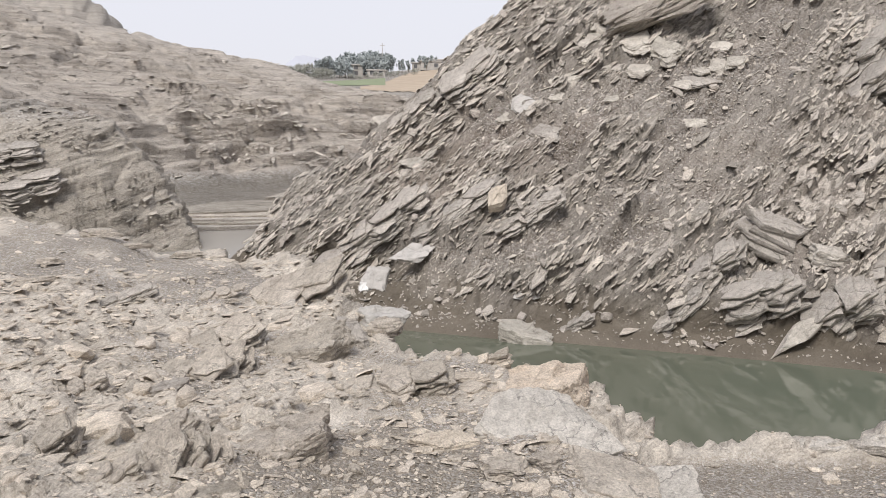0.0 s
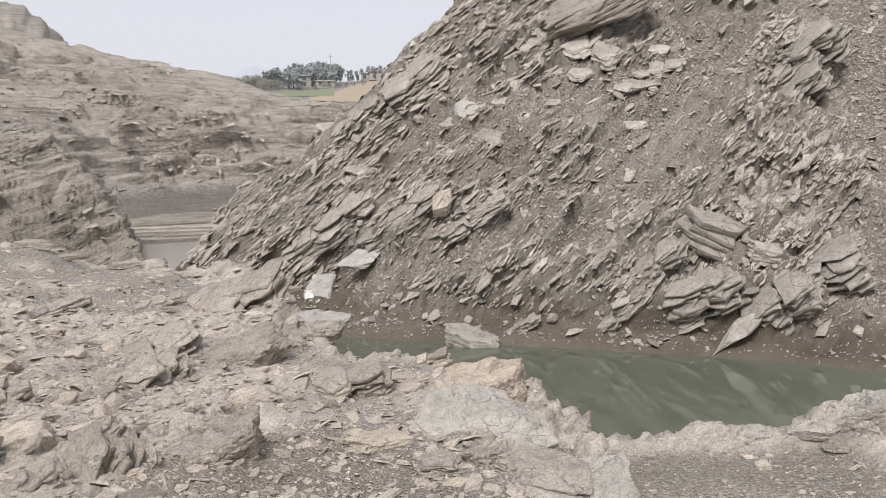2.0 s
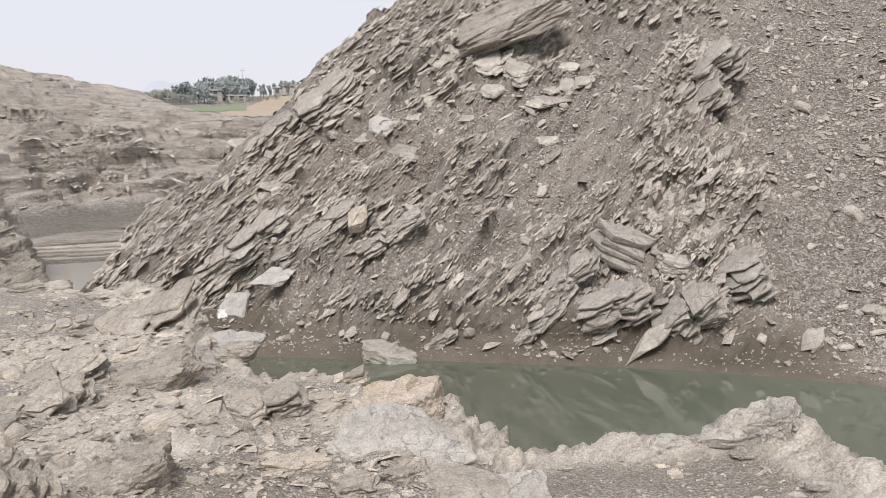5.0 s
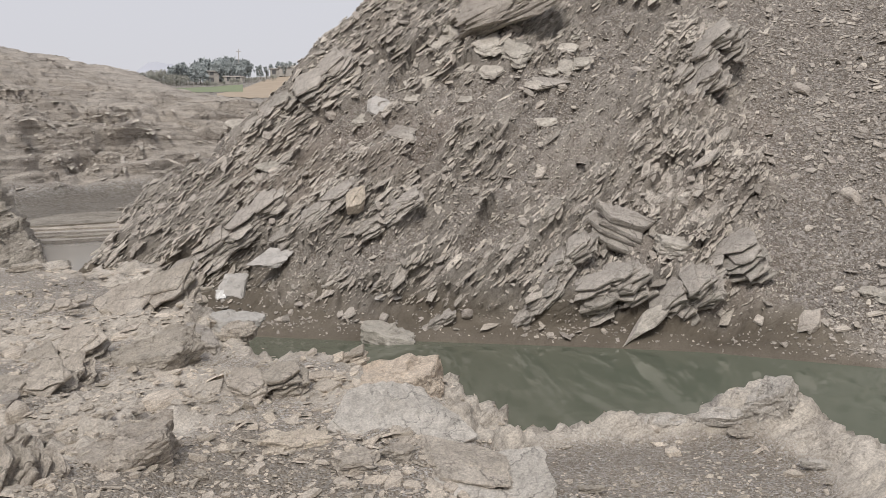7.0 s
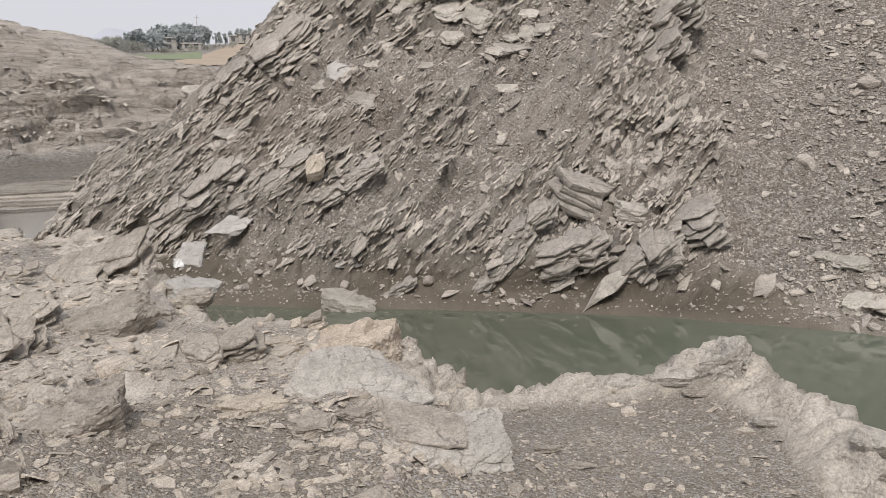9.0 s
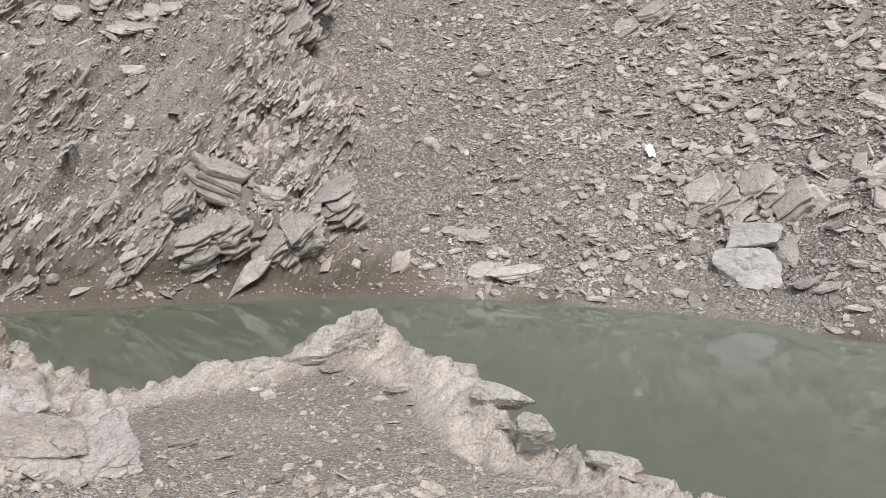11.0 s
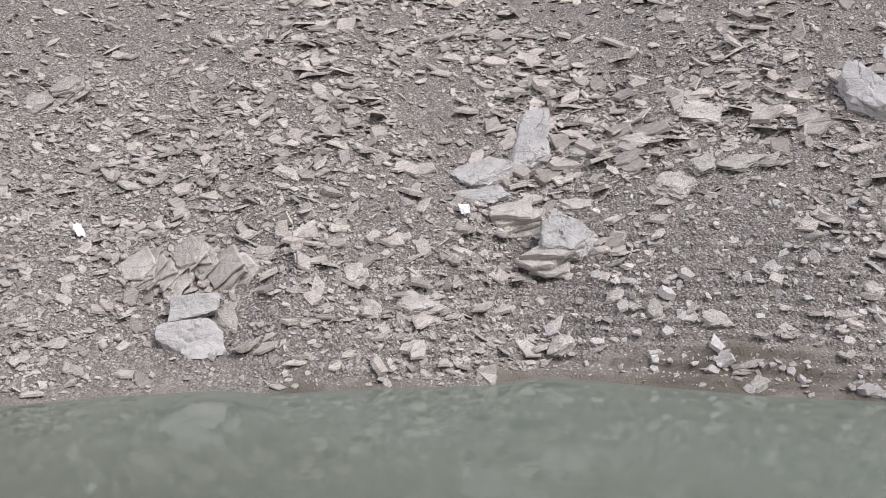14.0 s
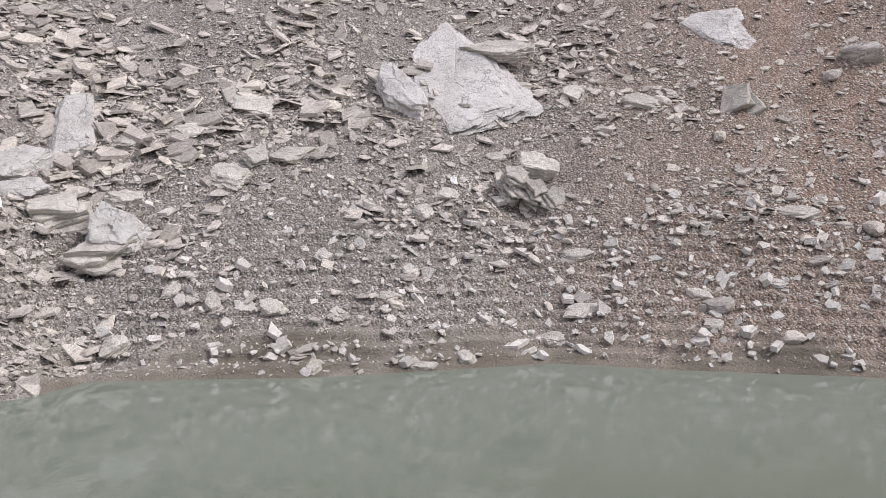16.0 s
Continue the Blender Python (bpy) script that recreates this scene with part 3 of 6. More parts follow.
disp = (rel * 0.05 + lump * 0.16 + 0.11 * b1 + 0.05 * b2 - 0.07 * smooth(0.05, 0, e1) - 0.03 * smooth(0.08, 0, e2) + 0.09 * (smooth(0.3, 0.7, t1) - 0.5)) * on
zz = np.where(z < 0.24, -0.5, z + nz * disp)
S = dict(x=x + nx * disp, y=y + ny * disp, z=zz, nx=nx, ny=ny, nz=nz, az=np.degrees(np.arctan2(x, y)), r=np.hypot(x, y), on=on)
spur_ob = sheet("ground_spur", S["x"], S["y"], S["z"], BEDROCK, soil=0.6 * smooth(0.8, 0.95, nz) * on, mud=0 * on)
tagged(spur_ob, "cracked grey slate spur beside the stream bed", "outcrop", kind="structure")

# water
bm = bmesh.new()
bmesh.ops.create_grid(bm, x_segments=8, y_segments=8, size=24)
me = bpy.data.meshes.new("water")
bm.to_mesh(me)
bm.free()
me.materials.append(WATER)
tagged(new("water", me), "still murky grey-green pool water", "water", kind="structure").location = (4, 4, 0)


# ---- stones ----
def prism(rng, sides, thick, stack=1, long=1.4):
    """An uneven flat piece of slate, or a stack of such leaves: points and triangles, about 1 across."""
    V, F = [], []
    z0 = -thick / 2
    for k in range(stack):
        h = thick / stack * rng.uniform(0.8, 1.2)
        a = np.sort((np.arange(sides) + rng.uniform(-0.32, 0.32, sides)) * 2 * np.pi / sides)
        rad = rng.uniform(0.34, 0.56, sides)
        off = rng.uniform(-0.07, 0.07, 2) * (stack > 1)
        slant = rng.uniform(-0.25, 0.25, 2) * thick
        px, py = np.cos(a) * rad * long + off[0], np.sin(a) * rad / long ** 0.4 + off[1]
        o = len(V)
        shrink = rng.uniform(0.82, 0.96)
        for zz, q in ((z0, 1.0), (z0 + h, shrink)):
            for i in range(sides):
                V.append((px[i] * q, py[i] * q, zz + (px[i] * slant[0] + py[i] * slant[1]) * (zz > z0)))
        for i in range(sides):
            j = (i + 1) % sides
            F += [(o + i, o + j, o + sides + j), (o + i, o + sides + j, o + sides + i)]
        for i in range(1, sides - 1):
            F += [(o + sides, o + sides + i, o + sides + i + 1)]
            if k == 0 and stack == 1 and thick > 0.3:
                F.append((o, o + i + 1, o + i))
        z0 += h
    return np.array(V), np.array(F)


def frames_from(normal, spin):
    """Turning matrices whose z is the normal, turned about it by spin."""
    k = normal / np.linalg.norm(normal, axis=1, keepdims=True)
    ref = np.where(np.abs(k[:, 2:3]) < 0.95, np.array([[0, 0, 1.0]]), np.array([[1.0, 0, 0]]))
    a = np.cross(ref, k)
    a /= np.linalg.norm(a, axis=1, keepdims=True)
    b = np.cross(k, a)
    c, d = np.cos(spin)[:, None], np.sin(spin)[:, None]
    return np.stack([a * c + b * d, b * c - a * d, k], -1)


def tri_mesh(name, V, F, material):
    me = bpy.data.meshes.new(name)
    me.vertices.add(len(V))
    me.vertices.foreach_set("co", V.astype(np.float32).ravel())
    me.loops.add(F.size)
    me.loops.foreach_set("vertex_index", F.astype(np.int32).ravel())
    me.polygons.add(len(F))
    me.polygons.foreach_set("loop_start", np.arange(len(F), dtype=np.int32) * 3)
    me.update(calc_edges=True)
    me.shade_flat()
    me.materials.append(material)
    return me


def scatter(name, label, category, kinds, pos, mats, material, parent=None, singly=0, single_material=None):
    """Many loose pieces: the first ones of the list singly, as parts of the ground that they lie on, the rest as one mesh."""
    n = len(pos)
    pick = np.arange(n) % len(kinds)
    if singly:
        meshes = [tri_mesh("stone", v, f, single_material) for v, f in kinds]
        for i in range(singly):
            ob = new("stone", meshes[pick[i]])
            m = Matrix([[*mats[i][r], pos[i][r]] for r in range(3)] + [[0, 0, 0, 1]])
            ob.parent = parent
            ob.matrix_basis = m
    VV, FF, o = [], [], 0
    for k, (v, f) in enumerate(kinds):
        idx = np.where(pick == k)[0]
        idx = idx[idx >= singly]
        w = np.einsum("nij,vj->nvi", mats[idx], v) + pos[idx][:, None]
        VV.append(w.reshape(-1, 3))
        FF.append((f[None] + (np.arange(len(idx)) * len(v))[:, None, None] + o).reshape(-1, 3))
        o += len(idx) * len(v)
    ob = new(name, tri_mesh(name, np.concatenate(VV), np.concatenate(FF), material))
    return tagged(ob, label, category, kind="stuff")


def pick_spots(rng, G, weight, count):
    """Spots on a surface, spread evenly over its area and by weight."""
    ax = np.gradient(G["az"], axis=0) * np.pi / 180 * G["r"]
    ar = np.gradient(G["r"], axis=1) / np.maximum(G["nz"], 0.3)
    w = (np.abs(ax * ar) * weight).ravel()
    i = rng.choice(w.size, count, p=w / w.sum())
    step = np.sqrt(np.abs(ax * ar).ravel()[i])[:, None]
    nrm = np.stack([G["nx"].ravel()[i], G["ny"].ravel()[i], G["nz"].ravel()[i]], -1)
    tang = rng.normal(0, 0.4, (count, 3))
    tang -= nrm * np.sum(tang * nrm, 1, keepdims=True)
    pos = np.stack([G["x"].ravel()[i], G["y"].ravel()[i], G["z"].ravel()[i]], -1) + tang * step
    return i, pos, nrm


rng = np.random.default_rng(5)
FLAT = [prism(rng, int(rng.integers(4, 7)), rng.uniform(0.05, 0.16), long=rng.uniform(1.1, 1.7)) for _ in range(24)]
SHARD = [prism(rng, 3, rng.uniform(0.12, 0.28), long=1.3) for _ in range(8)]
CHIP = [prism(rng, 5, rng.uniform(0.2, 0.45), long=1.2) for _ in range(8)]
LEAVES = [prism(rng, int(rng.integers(4, 7)), rng.uniform(0.035, 0.085), 1, rng.uniform(1.4, 2.3)) for _ in range(20)]

# scree flakes
w = smooth(0.0, 0.5 - 0.3 * smooth(40, 50, H["az"]), H["s"]) * smooth(26, 18, H["r"]) * smooth(-11, -9, H["az"]) * smooth(129, 127, H["az"]) * (1 - 0.55 * H["rocky"]) * (1 - 0.35 * H["wet"]) * (1 - 0.55 * smooth(2.4, 1.4, H["z"]) * smooth(77, 80, H["az"])) * (1 + 1.1 * smooth(31, 35, H["az"]) * smooth(58, 50, H["az"]))
w = w * (0.35 + 1.3 * smooth(0.35, 0.6, fbm(H["x"] * 0.5, H["y"] * 0.5, H["z"] * 0.5, 71, 4)))
N = 42000
i, pos, nrm = pick_spots(rng, H, w, N)
a = H["az"].ravel()[i]
coarse = np.interp(a, [-10, 26, 33, 42, 55, 75, 95, 108, 118], [0.75, 0.75, 0.5, 0.62, 0.95, 1.1, 1.1, 0.85, 0.7]) * (0.6 + 0.8 * fbm(pos[:, 0] * 0.6, pos[:, 1] * 0.6, pos[:, 2] * 0.6, 73, 3))
coarse = coarse * (1 + 0.35 * smooth(2.2, 3.5, pos[:, 2]) * smooth(55, 70, a) * smooth(112, 100, a) - 0.3 * smooth(1.6, 0.8, pos[:, 2]) * smooth(78, 84, a))
size = np.clip(0.054 * (1 - rng.random(N)) ** -0.45, 0, 0.34) * coarse
order = np.argsort(-size * (pos[:, 2] < 7) * (a > 25))
i, pos, nrm, size = i[order], pos[order], nrm[order], size[order]
up = nrm * 0.78 + np.array([0, 0, 0.32]) + rng.normal(0, 0.31, (N, 3))
M = frames_from(up, rng.uniform(0, 6.3, N)) * size[:, None, None]
scatter("scree", "grey slate flakes strewn over the steep slope", "scree", FLAT, pos + nrm * size[:, None] * 0.12, M, FLAKE, hill_ob, 300, LOOSE)

# small chips between the flakes
w = smooth(0.02, 0.3, H["s"]) * smooth(23, 17, H["r"]) * smooth(-11, -9, H["az"]) * smooth(129, 127, H["az"]) * (1 - 0.6 * H["rocky"] * H["clump"]) * (1 - 0.4 * H["wet"]) * (1 + 1.6 * smooth(64, 67, H["az"]) * smooth(78, 76, H["az"]) * smooth(1.9, 1.3, H["z"]))
N = 52000
i, pos, nrm = pick_spots(rng, H, w, N)
size = rng.uniform(0.024, 0.066, N)
M = frames_from(nrm + rng.normal(0, 0.4, (N, 3)), rng.uniform(0, 6.3, N)) * size[:, None, None]
scatter("scree_chips", "small slate chips strewn over the slope", "scree", SHARD, pos + nrm * size[:, None] * 0.08, M, GRIT)

# dipping plates of the beds that stand out of the hill
w = smooth(0.7, 1.2, H["s"]) * smooth(30, 22, H["r"]) * H["rocky"] * (0.10 + H["clump"] ** 2 * 1.2) * smooth(-13.5, -12, H["az"])
N = 28000
i, pos, nrm = pick_spots(rng, H, w, N)
size = np.clip(0.074 * (1 - rng.random(N)) ** -0.38, 0, 0.42)
bed = np.array([-0.50, -0.34, 0.80]) + rng.normal(0, 0.12, (N, 3))
M = frames_from(bed, np.pi / 2 + rng.normal(0, 0.25, N) + np.pi * (rng.random(N) > 0.5)) * (size[:, None] * np.stack([np.ones(N), np.full(N, 0.8), rng.uniform(0.5, 1.1, N)], -1))[:, None, :]
order = np.argsort(-size * (pos[:, 2] < 3.5))
scatter("bedrock_plates", "dipping grey slate plates standing out of the hill", "bedrock", LEAVES, (pos - nrm * size[:, None] * 0.08)[order], M[order], PLATE, hill_ob, 300, LEDGE)

# gravel and broken plates on the near bank
w = smooth(-0.05, 0.1, B["s"]) * smooth(15, 9, B["r"]) * smooth(-36, -30, B["az"]) * smooth(72, 66, B["az"]) * smooth(2.2, 3.0, B["r"]) * (0.25 + B["soil"]) * (1 - B["ledge"] * (0.9 - 0.8 * smooth(0.42, 0.62, fbm(B["x"] * 1.6, B["y"] * 1.6, 0 * B["x"], 83, 3)))) / (0.6 + 0.05 * B["r"] ** 2)
N = 12000
i, pos, nrm = pick_spots(rng, B, w, N)
size = np.clip(0.016 * (1 - rng.random(N)) ** -0.48, 0, 0.12) * (1 - 0.35 * B["ledge"].ravel()[i] * (rng.random(N) < 0.9))
M = frames_from(nrm + rng.normal(0, 0.3, (N, 3)), rng.uniform(0, 6.3, N)) * size[:, None, None]
order = np.argsort(-size * (np.hypot(pos[:, 0], pos[:, 1]) < 7))
scatter("gravel", "pale slate chips and gravel over the bank", "gravel", FLAT[:7] + CHIP, (pos + nrm * size[:, None] * 0.05)[order], M[order], PALE, bank_ob, 250, CHIPS)
w = smooth(-0.1, 0.1, B["s"]) * smooth(16, 10, B["r"]) * smooth(-36, -30, B["az"]) * smooth(72, 66, B["az"]) * smooth(2.0, 3.0, B["r"]) * (0.06 + B["clump"]) * (1 - 0.9 * B["ledge"])
N = 4600
i, pos, nrm = pick_spots(rng, B, w, N)
size = np.clip(0.034 * (1 - rng.random(N)) ** -0.42, 0, 0.2)
bed = nrm * 0.6 + np.array([-0.16, -0.1, 0.8]) + rng.normal(0, 0.13, (N, 3))
M = frames_from(bed, np.pi / 2 + rng.normal(0, 0.5, N)) * size[:, None, None]
order = np.argsort(-size * (np.hypot(pos[:, 0], pos[:, 1]) < 8))
scatter("bank_plates", "pale slate plates breaking out of the bank", "bedrock", LEAVES, (pos - nrm * size[:, None] * 0.04)[order], M[order], PALE, bank_ob, 300, CHIPS)

# plates of the far hillside and of the spur
w = L["slope"] * (0.10 + smooth(68, 54, L["r"])) * smooth(130, 90, L["r"]) * smooth(-34, -30, L["az"]) * smooth(9, 5, L["az"]) * (0.45 + L["band"]) / L["r"]
N = 9000
i, pos, nrm = pick_spots(rng, L, w, N)
size = np.clip(0.0014 * L["r"].ravel()[i] * (1 - rng.random(N)) ** -0.45, 0, 0.5)
bed = nrm * 0.3 + np.array([-0.05, -0.1, 0.9]) + rng.normal(0, 0.07, (N, 3))
M = frames_from(bed, np.pi / 2 * 0 + rng.normal(0, 0.3, N)) * (size[:, None] * np.array([[3.2, 1, 0.9]]))[:, None, :]
scatter("hillside_plates", "ledges and broken plates of slate on the hillside", "bedrock", LEAVES, pos - nrm * size[:, None] * 0.12, M, PLATE)
w = S["on"] * smooth(27, 24, S["r"]) * smooth(-31, -28, S["az"]) * (0.1 + smooth(0.46, 0.6, fbm(S["x"] * 0.9, S["y"] * 0.9, S["z"] * 0.9, 79, 4)))
N = 1500
i, pos, nrm = pick_spots(rng, S, w * (0.5 + smooth(-22, -26, S["az"]) + smooth(0.75, 0.9, S["nz"])), N)
size = np.clip(0.06 * (1 - rng.random(N)) ** -0.42, 0, 0.35)
bed = nrm * 0.25 + np.array([-0.36, -0.05, 0.93]) + rng.normal(0, 0.06, (N, 3))
M = frames_from(bed, rng.normal(0, 0.3, N)) * (size[:, None] * np.array([[1.9, 1, 1.0]]))[:, None, :]
scatter("spur_plates", "broken slate plates on the spur", "bedrock", LEAVES, pos - nrm * size[:, None] * 0.22, M, PLATE)


# ---- single rocks ----
FORMS = {"slab": (0.75, 0.08, 0.06, 0.16), "block": (0.7, 0.14, 0.09, 0.22), "lump": (0.45, 0.24, 0.16, 0.26), "beds": (0.75, 0.14, 0.10, 0.18), "shard": (0.30, 0.06, 0.06, 0.08), "face": (0.6, 0.06, 0.05, 0.20)}


def rock_mesh(name, seed, dims, material, sub=5, cuts=13, layers=6, step=0.14, form="beds"):
    """A broken piece of slate: flat breaks, sharp edges, and leaves that step in and out on its sides."""
    g = np.random.default_rng(seed)
    bm = bmesh.new()
    bmesh.ops.create_icosphere(bm, subdivisions=sub, radius=1)
    d = np.array([v.co[:] for v in bm.verts])
    ragged, swell, grain, leaf = FORMS[form]
    planes = [(np.array(a, float) + g.normal(0, 0.07, 3), g.uniform(0.85, 1.0)) for a in ((0, 0, 1), (0, 0, -1))]
    if form in ("slab", "shard", "face"):
        sides = int(g.integers(4, 7))
        for k in range(sides):
            a = 2 * np.pi * (k + g.uniform(-0.3, 0.3)) / sides + seed
            planes.append((np.array([np.cos(a), np.sin(a), g.normal(0.1, 0.2)]), g.uniform(0.68, 0.98)))
        cuts = 2
    else:
        jit = 0.10 if form == "block" else 0.16
        planes += [(np.array(a, float) + g.normal(0, jit, 3), g.uniform(0.85, 1.0)) for a in ((1, 0, 0), (-1, 0, 0), (0, 1, 0), (0, -1, 0))]
    for _ in range(3 if form == "block" else cuts):
        q = g.normal(0, 1, 3) * (1, 1, 0.7)
        planes.append((q / np.linalg.norm(q), g.uniform(1.02, 1.2) if form in ("block", "slab") else g.uniform(0.78, 1.12)))
    r = np.full(len(d), 1.7)
    for q, k in planes:
        c = d @ (q / np.linalg.norm(q))
        r = np.where(c > 0.05, np.minimum(r, k / np.maximum(c, 0.05)), r)
    p = d * r[:, None]
    wob = fbm(p[:, 0] * 1.3 + seed, p[:, 1] * 1.3, p[:, 2] * 1.3, seed, 3) - 0.5
    ang = np.arctan2(p[:, 1], p[:, 0])
    side = smooth(0.15, 0.6, np.hypot(d[:, 0], d[:, 1]))
    h1, r1 = facets(ang * 1.3 + wob, (p[:, 2] + 0.5 * wob) * layers * 0.5, seed + 3, 0.8)
    h2, r2 = facets(ang * 3.1 + 5, (p[:, 2] + 0.5 * wob) * layers * 1.1, seed + 4, 0.8)
    out = (h1 * 1.3 + h2 * 0.6 - 0.35 * smooth(0.12, 0, r1)) * step * 1.5 * side * ragged
    p[:, 0] *= 1 + out
    p[:, 1] *= 1 + out
    h3, r3 = facets(p[:, 0] * 1.3 + wob, p[:, 1] * 1.3 + 3 * wob, seed + 6, 0.9)
    p[:, 2] += (h3 * leaf * 1.4 - 0.4 * leaf * smooth(0.08, 0, r3)) * (1 - 0.6 * side)
    fine = fbm(p[:, 0] * 5, p[:, 1] * 5, p[:, 2] * 12, seed + 9, 3) - 0.5
    p += d * (grain * fine + swell * wob)[:, None]
    if form == "shard":
        p[:, 0] = 0.62 * p[:, 0] * (0.15 + 0.95 * smooth(-1.1, 0.6, p[:, 1])) + 0.3 * p[:, 1]
        p[:, 2] *= 0.35 + 0.7 * smooth(-1.1, 0.5, p[:, 1])
    if form == "face":
        p[:, 0] = p[:, 0] * (1.05 - 0.48 * smooth(-0.6, 1.0, p[:, 1])) - 0.12 * p[:, 1]
    p *= np.array(dims) / 2
    for v, co in zip(bm.verts, p):
        v.co = co
    me = bpy.data.meshes.new(name)
    bm.to_mesh(me)
    bm.free()
    me.shade_flat()
    me.materials.append(material)
    return me


def leaf_mesh(g, w, h, t):
    """A broken leaf of slate: a ragged outline, sides that step, an uneven top."""
    k = int(g.integers(4, 7))
    ca = (np.arange(k) + g.uniform(-0.28, 0.28, k)) * 2 * np.pi / k + 0.5
    cr = (np.abs(np.cos(ca)) ** 4 + np.abs(np.sin(ca)) ** 4) ** -0.25 * g.uniform(0.85, 1.08, k)
    corner = np.stack([np.cos(ca) * cr, np.sin(ca) * cr], -1)
    edge = [corner[i] + (corner[(i + 1) % k] - corner[i]) * f * (1 + (g.normal(0, 0.05) if f else 0)) + (g.normal(0, 0.055, 2) if f else 0) for i in range(k) for f in (0, 0.36, 0.68)]
    c, d = np.array(edge).T
    n = 3 * k
    rings = []
    for zz, q, j in ((-0.5, 0.96, 0.02), (0.0, 1.0, 0.03), (0.34, 0.97, 0.03), (0.5, 0.92, 0.02), (0.5, 0.45, 0.05)):
        k = q * g.uniform(1 - j, 1 + j, n)
        rings.append(np.stack([c * k * w / 2, d * k * h / 2, np.full(n, zz * t) + g.normal(0, 0.06 * t, n)], -1))
    V = np.concatenate(rings + [np.array([[0, 0, 0.5 * t + g.normal(0, 0.1 * t)], [0, 0, -0.5 * t]])])
    F = []
    for r in range(4):
        for i in range(n):
            j = (i + 1) % n
            F += [(r * n + i, r * n + j, (r + 1) * n + j), (r * n + i, (r + 1) * n + j, (r + 1) * n + i)]
    F += [(4 * n + i, 4 * n + (i + 1) % n, 5 * n) for i in range(n)] + [((i + 1) % n, i, 5 * n + 1) for i in range(n)]
    return V, np.array(F)


def rock(name, label, x, y, z, w, h, t, bearing, lean, tilt, seed, material=None, sub=4, layers=6, step=0.14, form=None):
    """One rock: w long, h broad, t thick; it faces the bearing, leans back by lean and a flat stone is turned by tilt in its own plane, others dip by it sideways."""
    dip, turn = (0, tilt) if name == "flat_stone" else (-tilt, 0)
    m = Matrix.Translation((x, y, z)) @ pose(0, 0, 0, 0, 0, -bearing) @ pose(0, 0, 0, 0, dip, 0) @ pose(0, 0, 0, lean, 0, 0) @ pose(0, 0, 0, 0, 0, turn)
    if name != "rock_outcrop":
        form = form or ("lump" if layers < 3 else {"flat_stone": "slab", "stone": "slab", "stone_block": "block", "leaning_stone": "shard"}.get(name, "beds"))
        ob = new(name, rock_mesh(name, seed, (w, h, t), material or SLAB, sub, layers=layers, step=step, form=form))
        ob.matrix_world = m
        return tagged(ob, label, "rock")
    # an outcrop is a pile of thin broken beds, each a piece of its own
    ob = tagged(new(name), label, "outcrop")
    ob.matrix_world = m
    g = np.random.default_rng(seed + 500)
    n = layers if layers < 6 else int(np.clip(round(t / (0.034 if h > 0.5 else 0.02)), 5, 13))
    cols = 1 if layers < 6 else int(np.clip(round(w / min(0.6, max(0.15, 0.7 * h))), 1, 3))
    thick = g.uniform(0.5, 1.5, n)
    thick *= t / thick.sum()
    zz = -t * 0.5
    for k in range(n):
        back = 0.22 * h * (k / max(1, n - 1) - 0.5)
        for c in range(cols):
            if cols > 1 and g.random() < 0.12:
                continue
            pw, ph = w / cols * g.uniform(0.9, 1.4), h * g.uniform(0.62, 1.0)
            bed = new("slate_bed", tri_mesh("slate_bed", *leaf_mesh(g, pw, ph, thick[k] * 1.12), material or SLAB))
            bed.parent = ob
            bed.matrix_basis = Matrix.Translation(((c + 0.5) / cols * w - w / 2 + g.uniform(-0.12, 0.12) * pw, back + g.uniform(-0.10, 0.08) * h, zz + thick[k] / 2 + g.normal(0, 0.1) * thick[k])) @ pose(0, 0, 0, g.uniform(-2, 2), g.uniform(-2.5, 2.5), g.uniform(-8, 8))
        zz += thick[k]
    return ob


# middling blocks, half sunk
LUMPS = []
for k in range(12):
    me = rock_mesh("lump", 900 + k, (1, rng.uniform(0.6, 0.9), rng.uniform(0.35, 0.6)), FLAKE, 2, 12, 4, 0.12)
    me.calc_loop_triangles()
    LUMPS.append((np.array([v.co[:] for v in me.vertices]), np.array([t.vertices[:] for t in me.loop_triangles])))
    bpy.data.meshes.remove(me)
w = smooth(0.2, 0.8, H["s"]) * smooth(25, 17, H["r"]) * smooth(-11, -9, H["az"]) * smooth(129, 127, H["az"]) * (1 - 0.5 * H["rocky"])
N = 420
i, pos, nrm = pick_spots(rng, H, w, N)
size = np.clip(0.13 * (1 - rng.random(N)) ** -0.35, 0, 0.42)
M = frames_from(nrm * 0.6 + np.array([0, 0, 0.5]) + rng.normal(0, 0.25, (N, 3)), rng.uniform(0, 6.3, N)) * size[:, None, None]
scatter("scree_blocks", "blocky slate stones lodged in the scree", "scree", LUMPS, pos + nrm * size[:, None] * 0.03, M, FLAKE)
# pale angular stones on the lower slope
w = smooth(0.05, 0.3, H["s"]) * smooth(3.2, 1.6, H["z"]) * smooth(50, 60, H["az"]) * smooth(129, 126, H["az"]) * (0.35 + smooth(80, 84, H["az"]))
N = 580
i, pos, nrm = pick_spots(rng, H, w, N)
size = np.clip(0.11 * (1 - rng.random(N)) ** -0.36, 0, 0.34)
M = frames_from(nrm + rng.normal(0, 0.35, (N, 3)), rng.uniform(0, 6.3, N)) * size[:, None, None]
scatter("slope_stones", "pale angular slate stones on the dark lower slope", "scree", [prism(rng, int(rng.integers(4, 7)), rng.uniform(0.16, 0.34), long=rng.uniform(1.0, 1.5)) for _ in range(14)], pos + nrm * size[:, None] * 0.08, M, PALESTONE, hill_ob, 300, PALELOOSE)
